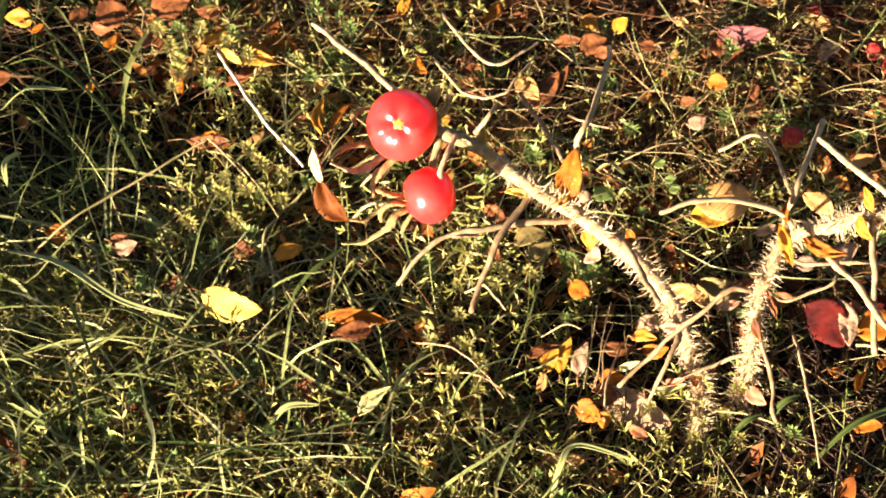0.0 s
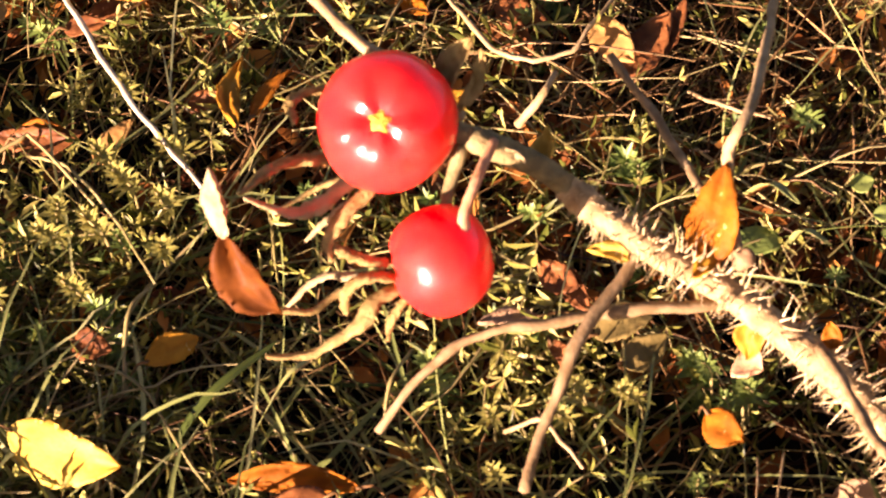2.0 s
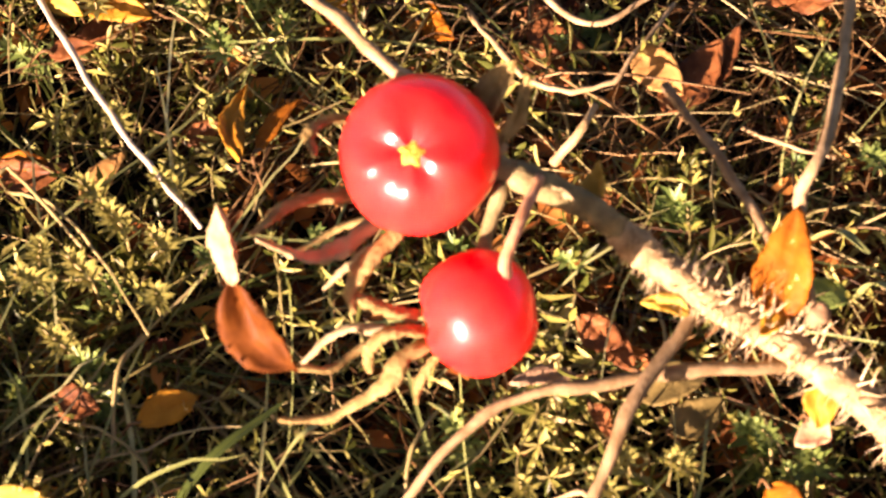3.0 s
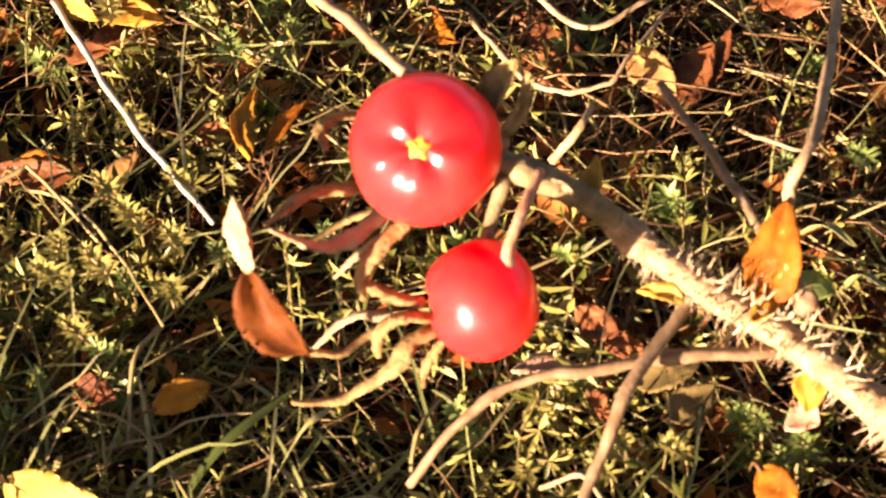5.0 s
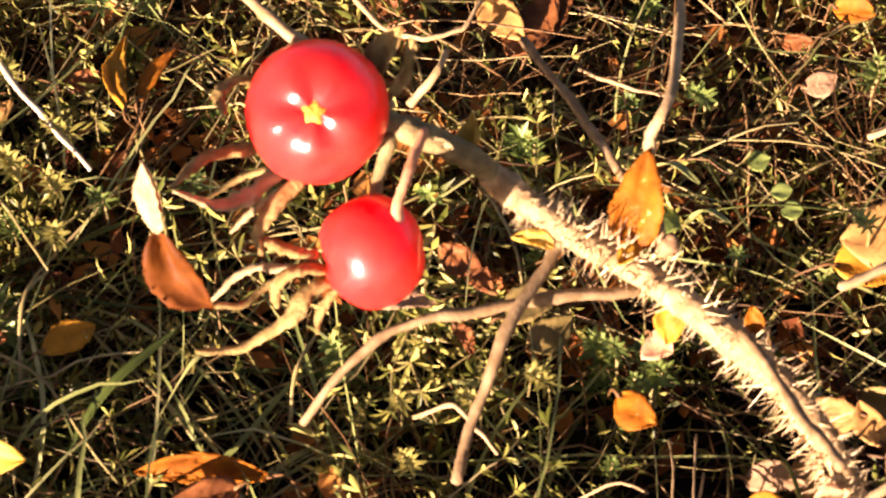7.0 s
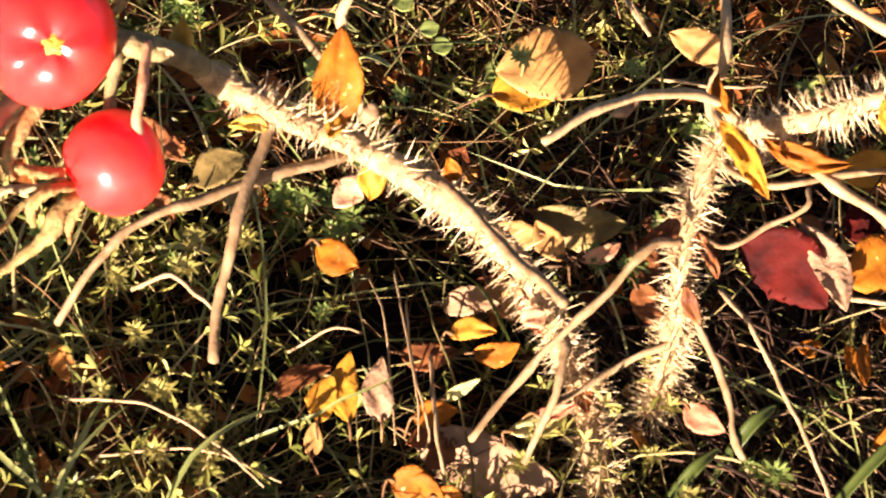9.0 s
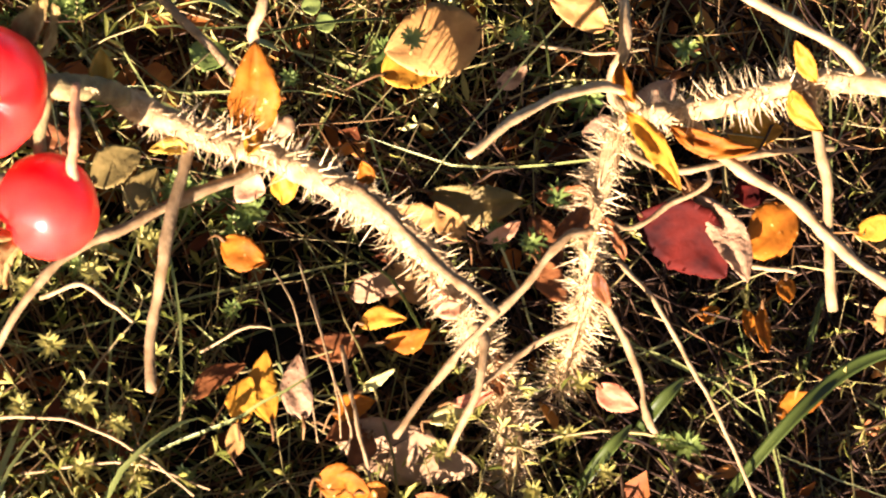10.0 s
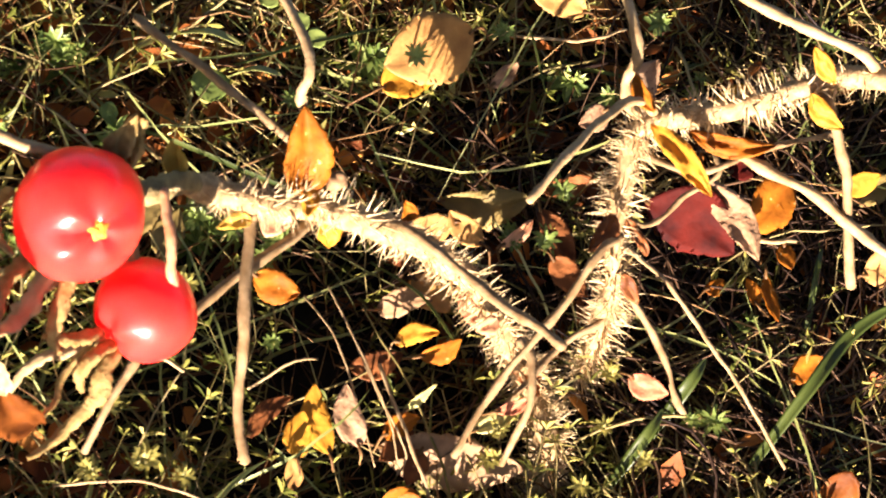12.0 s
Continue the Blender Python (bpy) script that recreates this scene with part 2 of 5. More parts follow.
def leaf_shape(base, tip, width, normal=(0, 0, 1), fold=0.25, curl=0.2, crumple=0.05, teeth=0.022, seed=0, blunt=0.85, thick=0.00018):
    """A leaf blade with a midrib, ribbed side veins, toothed rim and real thickness, from its base to its tip."""
    rng = np.random.default_rng(seed + 5)
    base, tip, normal = (np.asarray(p, float) for p in (base, tip, normal))
    along = tip - base
    size = np.linalg.norm(along)
    along /= size
    side = np.cross(normal, along)
    side /= np.linalg.norm(side)
    up = np.cross(along, side)
    nu, nv = 22, 9
    u, v = np.meshgrid(np.linspace(0, 1, nu), np.linspace(-1, 1, nv), indexing="ij")
    ragged = 1 + 0.04 * np.sin(7 * u + seed) * np.sign(v) + 0.025 * np.sin(19 * u + 2 * seed * np.sign(v)) + 0.02 * np.sin(37 * u + seed)
    half = 0.5 * width * np.sin(math.pi * np.clip(u, 0.004, 0.996) ** blunt) ** 0.75 * ragged
    half = half * (1 + teeth * np.where(np.arange(nu) % 2, 1, -1)[:, None] * (np.abs(v) > 0.9) * np.sin(math.pi * u) ** 0.3)
    ph = rng.uniform(0, 6.28, 6)
    z = fold * np.abs(v) * half + curl * size * ((u - 0.5) ** 2 - 0.25) * rng.choice([-1, 1]) * 0.8
    z = z + 0.018 * size * np.cos(2 * math.pi * (6 * u - 2.2 * np.abs(v))) * np.minimum(1, 3 * np.abs(v)) * np.sin(math.pi * u)
    z = z + crumple * size * (np.sin(5 * u + 2 * v + ph[0]) * np.cos(3 * v + ph[1]) + 0.5 * np.sin(9 * u - 5 * v + ph[2]))
    z = z + 0.5 * crumple * size * np.abs(v) ** 2 * np.sin(7 * u + ph[3]) - 0.012 * size * np.exp(-((v / 0.12) ** 2))
    bend = rng.uniform(-0.12, 0.12) * size * np.sin(math.pi * u)
    top = base + (u * size)[..., None] * along + (v * half + bend)[..., None] * side + z[..., None] * up
    low = top - thick * up
    verts = np.vstack([top.reshape(-1, 3), low.reshape(-1, 3)])
    m, f = nu * nv, []
    for i in range(nu - 1):
        for j in range(nv - 1):
            a, b, c, d = i * nv + j, (i + 1) * nv + j, (i + 1) * nv + j + 1, i * nv + j + 1
            f += [(a, b, c, d), (m + d, m + c, m + b, m + a)]
        f += [(i * nv, m + i * nv, m + (i + 1) * nv, (i + 1) * nv), (i * nv + nv - 1, (i + 1) * nv + nv - 1, m + (i + 1) * nv + nv - 1, m + i * nv + nv - 1)]
    for j in range(nv - 1):
        f += [(j, j + 1, m + j + 1, m + j), ((nu - 1) * nv + j, m + (nu - 1) * nv + j, m + (nu - 1) * nv + j + 1, (nu - 1) * nv + j + 1)]
    return mesh_from(verts, f)


def height(x, y):
    """The lie of the turf: a shallow dip between low banks, level further off."""
    q = -0.01100 + 0.03587 * x + 0.03587 * y + 0.16749 * x * x - 0.11450 * x * y - 0.04472 * y * y
    return 0.03 * np.tanh(q / 0.03) * np.exp(-((np.hypot(x, y) / 0.4) ** 4))


# ---- ground ----
def build_ground():
    near = np.linspace(-0.36, 0.36, 121)
    far = 0.36 * 1.32 ** np.arange(1, 24)
    xs = np.concatenate([-far[::-1], near, far])
    x, y = np.meshgrid(xs, xs, indexing="ij")
    z = height(x, y) - 0.023
    for k, (fx, fy, p) in enumerate(((210, 90, 0.3), (95, 240, 1.7), (330, 280, 4.1), (160, 350, 2.6))):
        z = z + 0.0011 / (1 + 0.4 * k) * np.sin(fx * x + p + 2 * np.sin(60 * y)) * np.cos(fy * y + 2 * p) * (np.hypot(x, y) < 0.33)
    n = len(xs)
    i, j = np.meshgrid(np.arange(n - 1), np.arange(n - 1), indexing="ij")
    a = (i * n + j).ravel()
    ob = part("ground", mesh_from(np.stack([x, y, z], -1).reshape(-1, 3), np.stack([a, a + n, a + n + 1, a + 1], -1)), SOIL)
    tagged(ob, "humus soil under turf and leaf litter, darkened for the shade in its gaps", "ground", kind="structure")


build_ground()


# ---- the rose: prickly stems, twigs, leaves and hips ----
def prickle_mesh(bend=0.35):
    """One slender, slightly hooked prickle, one unit long, along z."""
    line = np.array([(0, 0, -0.08), (0.0, 0, 0.22), (0.06 * bend, 0, 0.62), (0.28 * bend, 0, 1.0)])
    r = (0.13, 0.075, 0.04, 0.006)
    verts = [p + np.array((rr * math.cos(a), rr * math.sin(a), 0)) for p, rr in zip(line, r) for a in (0, 1.571, 3.142, 4.712)]
    faces = [(i * 4 + j, i * 4 + (j + 1) % 4, (i + 1) * 4 + (j + 1) % 4, (i + 1) * 4 + j) for i in range(3) for j in range(4)]
    return np.array(verts), np.array(faces)


PV, PF = prickle_mesh()
PRICKLE_MESHES = [mesh_from(*prickle_mesh(b)) for b in (-0.3, 0.1, 0.5, 0.9)]
for me_ in PRICKLE_MESHES:
    me_.materials.append(PRICKLE)


def prickles_on(stem, points, radii, n_parts, n_fine, lengths, seed, tapering, start=0.0, stop=1.0):
    """Prickles all round a stem: the strong ones each a part of their own, the bristles between them joined."""
    rng = np.random.default_rng(seed)
    line = smooth_line(points, 200)
    d, a, b = frames_along(line)
    rad = np.interp(np.linspace(0, 1, 200), np.linspace(0, 1, len(radii)), radii)
    fine_v, fine_f = [], []
    for k in range(n_parts + n_fine):
        s = start + (stop - start) * rng.uniform(0, 1) ** (1.3 if k < n_parts else 1.7)
        if rng.uniform(0, 1) < 1.5 * (s - 0.72):
            s = start + (stop - start) * rng.uniform(0.05, 0.6)
        i = min(199, int(s * 199))
        ang = rng.uniform(0, 2 * math.pi)
        out = math.cos(ang) * a[i] + math.sin(ang) * b[i]
        lean = out + d[i] * rng.uniform(-0.45, 0.40) + 0.25 * rng.standard_normal(3)
        lean /= np.linalg.norm(lean)
        root = line[i] + out * rad[i] * 0.92
        long = rng.uniform(*lengths) * (1.0 if k < n_parts else rng.uniform(0.5, 0.95)) * (1 - 0.6 * max(0.0, (s - 0.72) / 0.28) * tapering)
        turn = Vector(lean).to_track_quat("Z", "X").to_matrix().to_4x4() @ Matrix.Rotation(rng.uniform(0, 6.28), 4, "Z")
        if k < n_parts:
            ob = new("prickle", PRICKLE_MESHES[k % 4])
            ob.parent = stem
            ob.matrix_basis = Matrix.Translation(root) @ turn @ Matrix.Diagonal((long * 0.52, long * 0.52, long, 1))
        else:
            m = np.array(turn.to_3x3())
            fine_f.append(PF + len(fine_v) * len(PV))
            fine_v.append((PV * (long * 0.42, long * 0.42, long)) @ m.T + root)
    ob = part("bristles", mesh_from(np.vstack(fine_v), np.vstack(fine_f)), PRICKLES, stem, "pale dense bristles between the prickles")
    tagged(ob, kind="stuff")


def hip_body(centre, radius, pole, squash=0.92, seed=0):
    """A round hip with a dimpled, faintly ribbed end."""
    rng = np.random.default_rng(seed)
    nu, nv = 40, 28
    verts, faces = [], []
    pole = Vector(pole).normalized()
    m = np.array(pole.to_track_quat("Z", "Y").to_matrix())
    lump = rng.uniform(0, 6.28, 4)
    for j in range(nv + 1):
        th = math.pi * j / nv
        for i in range(nu):
            ph = 2 * math.pi * i / nu
            r = 1 - 0.16 * math.exp(-((th / 0.30) ** 2)) + 0.045 * math.sin(5 * ph + lump[0]) * math.exp(-((th - 0.5) ** 2) * 6) - 0.06 * math.exp(-(((math.pi - th) / 0.3) ** 2))
            r += 0.012 * math.sin(2 * ph + lump[1]) * math.sin(th) + 0.010 * math.sin(3 * ph + 4 * th + lump[2]) + 0.007 * math.sin(7 * ph - 5 * th + lump[3]) * math.sin(th)
            verts.append((r * math.sin(th) * math.cos(ph), r * math.sin(th) * math.sin(ph), r * squash * math.cos(th)))
    for j in range(nv):
        for i in range(nu):
            k = (i + 1) % nu
            faces.append((j * nu + i, (j + 1) * nu + i, (j + 1) * nu + k, j * nu + k))
    return mesh_from(np.array(verts) @ m.T * radius + np.asarray(centre), faces)


def hip_eye(centre, radius, pole, squash, seed=0):
    """The yellow scar in the dimple: a lumpy cushion of withered stamens."""
    rng = np.random.default_rng(seed + 3)
    pole = Vector(pole).normalized()
    m = np.array(pole.to_track_quat("Z", "Y").to_matrix())
    rings, around = 6, 22
    top = radius * squash * 0.84
    verts, faces = [np.array((0, 0, top + 0.05 * radius))], []
    for i in range(1, rings + 1):
        for j in range(around):
            a = 2 * math.pi * j / around
            star = 1 + 0.28 * math.sin(5 * a + seed) * (i / rings) ** 2
            r = 0.17 * radius * i / rings * star * rng.uniform(0.92, 1.08)
            z = top + radius * (0.07 * (1 - (i / rings) ** 2) - 0.015 * (i == rings) + rng.uniform(-0.018, 0.022) * (i < rings))
            verts.append(np.array((r * math.cos(a), r * math.sin(a), z)))
    for j in range(around):
        faces.append((0, 1 + j, 1 + (j + 1) % around))
        for i in range(rings - 1):
            p, q = 1 + i * around + j, 1 + i * around + (j + 1) % around
            faces += [(p, p + around, q + around), (p, q + around, q)]
    return mesh_from(np.array(verts) @ m.T + np.asarray(centre), faces)


def twig(name, points, r0, r1, parent, mat=None, label="", seed=0, knots=0.25):
    return part(name, tube(points, (r0, (r0 + r1) / 2, r1), 8, rough=0.07, knots=knots, seed=seed), mat or TWIG, parent, label)


def build_hip_stem():
    bush = thing("rose_stem", (0.0294, -0.1144, -0.0268), "bare prickly rose stem with two red hips, rising from the turf", "rose")
    main = [(0.0215, -0.1165, -0.0360), (0.0240, -0.1133, -0.0193), (0.0313, -0.1028, -0.0131), (0.0329, -0.0939, -0.0066), (0.0337, -0.0842, 0.0014), (0.0328, -0.0721, 0.0080),
            (0.0287, -0.0592, 0.0174), (0.0188, -0.0461, 0.0295), (0.0082, -0.0353, 0.0382), (0.0022, -0.0281, 0.0430), (-0.0014, -0.0228, 0.0481)]
    radii = (0.0026, 0.0026, 0.0025, 0.0025, 0.0025, 0.0025, 0.0026, 0.0027, 0.0027, 0.0024, 0.0022)
    stem = part("stem", tube(main, radii, 14, 110, rough=0.05, knots=0.12, seed=1), BARK, bush)
    prickles_on(stem, main, radii, 280, 1900, (0.0030, 0.0062), 11, 1.0)
    tip = part("stem_tip", tube([(-0.0008, -0.0234, 0.0473), (-0.0061, -0.0207, 0.0550), (-0.0124, -0.0188, 0.0628), (-0.0170, -0.0147, 0.0652)], (0.0024, 0.0023, 0.0021, 0.0018), 12, 24, rough=0.09, seed=2), GREENBARK, bush, "brown tip of the stem")
    part("bud_scale", leaf_shape((-0.0036, -0.0205, 0.0522), (0.0000, -0.0155, 0.0562), 0.0046, (-0.67, -0.04, 0.69), 0.7, 0.3, 0.07, seed=3), LEAF["yellow"], tip, "yellow green bud scale")
    part("bud_scale", leaf_shape((-0.0076, -0.0217, 0.0571), (-0.0105, -0.0209, 0.0619), 0.0020, (-0.76, -0.42, 0.54), 0.7, 0.3, 0.07, seed=8), PALE_SEPAL, tip, "pale dry bud scale")
    # the hips
    c1, r1, p1 = (-0.0269, -0.0112, 0.0696), 0.0120, (-0.31, -0.55, 0.76)
    hip = part("hip", hip_body(c1, r1, p1, 0.82, 1), HIP, bush, "large glossy red hip with a yellow eye")
    part("eye", hip_eye(c1, r1, p1, 0.82, 1), EYE, hip, "yellow withered eye")
    sepals = [
        ([(-0.0342, -0.0087, 0.0635), (-0.0423, -0.0076, 0.0654), (-0.0504, -0.0107, 0.0693), (-0.0549, -0.0127, 0.0697)], 0.0012, SEPAL),
        ([(-0.0333, -0.0130, 0.0617), (-0.0407, -0.0134, 0.0597), (-0.0476, -0.0125, 0.0603), (-0.0540, -0.0115, 0.0668)], 0.0015, PALE_SEPAL),
        ([(-0.0322, -0.0155, 0.0612), (-0.0387, -0.0173, 0.0592), (-0.0438, -0.0200, 0.0576), (-0.0448, -0.0227, 0.0557)], 0.0012, SEPAL),
        ([(-0.0331, -0.0142, 0.0590), (-0.0409, -0.0133, 0.0547), (-0.0460, -0.0132, 0.0517)], 0.0008, PALE_SEPAL),
        ([(-0.0295, 0.0013, 0.0665), (-0.0363, 0.0006, 0.0709), (-0.0404, -0.0027, 0.0736), (-0.0415, -0.0069, 0.0737)], 0.0011, SEPAL),
        ([(-0.0317, -0.0107, 0.0597), (-0.0396, -0.0060, 0.0544), (-0.0484, -0.0070, 0.0547)], 0.0007, SEPAL),
    ]
    for k, (pts, r, mat) in enumerate(sepals):
        part("sepal", tube(pts, (r * 1.0, r * 1.2, r * 0.95, r * 0.4), 10, 22, 0.2, 0.5, seed=20 + k), mat, hip, "thin dry brown sepal")
    part("sepal", leaf_shape((-0.0171, -0.0113, 0.0700), (-0.0089, -0.0092, 0.0782), 0.0050, (-0.66, -0.51, 0.53), 0.5, 0.3, 0.06, seed=31), SEPAL, hip, "broad dry brown sepal")
    part("sepal", leaf_shape((-0.0159, -0.0140, 0.0672), (-0.0079, -0.0111, 0.0759), 0.0034, (0.44, -0.62, 0.66), 0.4, 0.3, 0.06, seed=32), SEPAL, hip, "broad dry brown sepal")
    c2, r2, p2 = (-0.0279, -0.0300, 0.0528), 0.0095, (-0.94, 0.33, -0.01)
    hip = part("hip", hip_body(c2, r2, p2, 0.94, 2), HIP, bush, "smaller glossy red hip below the first")
    sepals = [
        ([(-0.0364, -0.0261, 0.0532), (-0.0408, -0.0223, 0.0553), (-0.0444, -0.0185, 0.0564)], 0.0013, SEPAL),
        ([(-0.0366, -0.0275, 0.0516), (-0.0415, -0.0242, 0.0506), (-0.0447, -0.0210, 0.0501), (-0.0491, -0.0191, 0.0476), (-0.0534, -0.0192, 0.0447)], 0.0010, PALE_SEPAL),
        ([(-0.0360, -0.0297, 0.0506), (-0.0406, -0.0305, 0.0504), (-0.0446, -0.0323, 0.0489), (-0.0495, -0.0322, 0.0470), (-0.0545, -0.0309, 0.0458), (-0.0610, -0.0289, 0.0473)], 0.0014, SEPAL),
        ([(-0.0363, -0.0290, 0.0525), (-0.0410, -0.0280, 0.0538), (-0.0445, -0.0279, 0.0522), (-0.0463, -0.0296, 0.0499)], 0.0011, SEPAL),
        ([(-0.0346, -0.0295, 0.0485), (-0.0381, -0.0303, 0.0450), (-0.0410, -0.0331, 0.0425)], 0.0008, SEPAL),
    ]
    for k, (pts, r, mat) in enumerate(sepals):
        part("sepal", tube(pts, (r * 1.0, r * 1.2, r * 0.95, r * 0.4), 10, 22, 0.2, 0.5, seed=40 + k), mat, hip, "thin dry brown sepal")
    part("stalk", tube([(-0.0166, -0.0173, 0.0630), (-0.0219, -0.0223, 0.0586), (-0.0244, -0.0264, 0.0556)], (0.0013, 0.0012, 0.0013), 8, 12, seed=50), GREENBARK, hip, "yellowish hip stalk")
    twig("stub", [(-0.0117, -0.0200, 0.0641), (-0.0177, -0.0260, 0.0640), (-0.0221, -0.0299, 0.0618), (-0.0250, -0.0326, 0.0580)], 0.0008, 0.0012, bush, LEAF["peach"], "pinkish brown dead stalk over a hip", 51, 0.0)
    twig("twig", [(-0.0147, -0.0147, 0.0665), (-0.0227, 0.0009, 0.0720), (-0.0264, 0.0153, 0.0726), (-0.0272, 0.0501, 0.0559), (-0.0294, 0.0635, 0.0525)], 0.0011, 0.0009, bush, GOLDTWIG, "straight golden dead twig", 52)
    # withered leaf hanging by the hip
    leaf = part("withered_leaf", leaf_shape((-0.0605, -0.0188, 0.0702), (-0.0560, -0.0269, 0.0544), 0.0085, (-0.55, -0.17, 0.78), 0.55, 0.25, 0.05, seed=60), LEAF["ember"], bush, "curled dark orange withered leaf")
    part("pale_end", leaf_shape((-0.0606, -0.0199, 0.0697), (-0.0588, -0.0116, 0.0782), 0.0060, (-0.85, -0.00, 0.55), 0.6, 0.3, 0.05, seed=61), PALE_SEPAL, leaf, "bleached end of the leaf")
    part("leaf_stalk", tube([(-0.0559, -0.0266, 0.0542), (-0.0512, -0.0269, 0.0506), (-0.0458, -0.0250, 0.0505), (-0.0376, -0.0263, 0.0522)], (0.0006, 0.0006, 0.0008), 6, 14, seed=62), SEPAL, leaf)
    # dead side twigs
    twig("twig", [(0.0049, -0.0348, 0.0372), (0.0038, -0.0363, 0.0368), (-0.0119, -0.0453, 0.0352), (-0.0230, -0.0532, 0.0286), (-0.0311, -0.0613, 0.0258)], 0.0013, 0.0009, bush, None, "grey brown dead twig with a kink", 53)
    twig("twig", [(0.0168, -0.0450, 0.0269), (0.0044, -0.0424, 0.0310), (-0.0108, -0.0381, 0.0334), (-0.0228, -0.0349, 0.0345), (-0.0350, -0.0339, 0.0320), (-0.0470, -0.0360, 0.0235)], 0.0012, 0.0007, bush, None, "thin bowed dead twig", 54)
    twig("twig", [(0.0213, -0.0416, 0.0328), (0.0214, -0.0316, 0.0392), (0.0223, -0.0134, 0.0393), (0.0215, 0.0043, 0.0419)], 0.0010, 0.0008, bush, None, "straight dead twig", 55)
    twig("twig", [(0.0213, -0.0430, 0.0332), (0.0261, -0.0306, 0.0437), (0.0340, -0.0250, 0.0493), (0.0555, 0.0041, 0.0366), (0.0604, 0.0126, 0.0358)], 0.0010, 0.0009, bush, GOLDTWIG, "pale dead twig with a joint", 56)
    twig("twig", [(0.0275, -0.0593, 0.0234), (0.0264, -0.0678, 0.0251), (0.0250, -0.0785, 0.0277), (0.0226, -0.0895, 0.0338), (0.0212, -0.0976, 0.0364)], 0.0010, 0.0010, bush, None, "broken dead twig beside the stem", 57)
    twig("twig", [(0.0298, -0.0925, 0.0075), (0.0265, -0.0967, 0.0093), (0.0184, -0.1018, 0.0059), (0.0101, -0.1046, -0.0043)], 0.0011, 0.0006, bush, None, "short dark dead twig", 58)
    part("leaf", leaf_shape((0.0163, -0.0415, 0.0347), (0.0260, -0.0310, 0.0452), 0.0095, (-0.54, -0.41, 0.71), 0.35, 0.15, 0.03, seed=63, blunt=0.7), LEAF["orange"], bush, "orange leaf standing on the stem")
    part("leaf", leaf_shape((0.0175, -0.0413, 0.0358), (0.0119, -0.0436, 0.0365), 0.0036, (-0.23, -0.31, 0.92), 0.4, 0.3, 0.06, seed=64), LEAF["gold"], bush, "golden leaf stipule")
    part("leaf", leaf_shape((0.0037, -0.0359, 0.0381), (-0.0022, -0.0313, 0.0399), 0.0032, (-0.23, -0.31, 0.92), 0.3, 0.3, 0.06, seed=65), LEAF["yellow"], bush, "small yellow leaf stipule")
    part("leaf", leaf_shape((0.0216, -0.0481, 0.0227), (0.0177, -0.0503, 0.0157), 0.0056, (-0.48, -0.55, 0.67), 0.3, 0.3, 0.06, seed=66), LEAF["gold"], bush, "pale golden scrap of leaf")
    part("leaf", leaf_shape((0.0293, -0.0597, 0.0220), (0.0308, -0.0571, 0.0263), 0.0036, (-0.23, -0.31, 0.92), 0.5, 0.3, 0.06, seed=67), LEAF["orange"], bush, "orange scrap of leaf")
    part("bud", tube([(0.0202, -0.0441, 0.0341), (0.0217, -0.0442, 0.0363), (0.0225, -0.0439, 0.0376)], (0.0010, 0.0017, 0.0006), 10, 12, seed=68), LEAF["mauve"], bush, "dark round bud")
    part("leaf", leaf_shape((0.0318, -0.0865, 0.0046), (0.0268, -0.0845, 0.0040), 0.0040, (-0.42, -0.30, 0.88), 0.4, 0.3, 0.06, seed=69), LEAF["peach"], bush, "peach scrap of leaf")


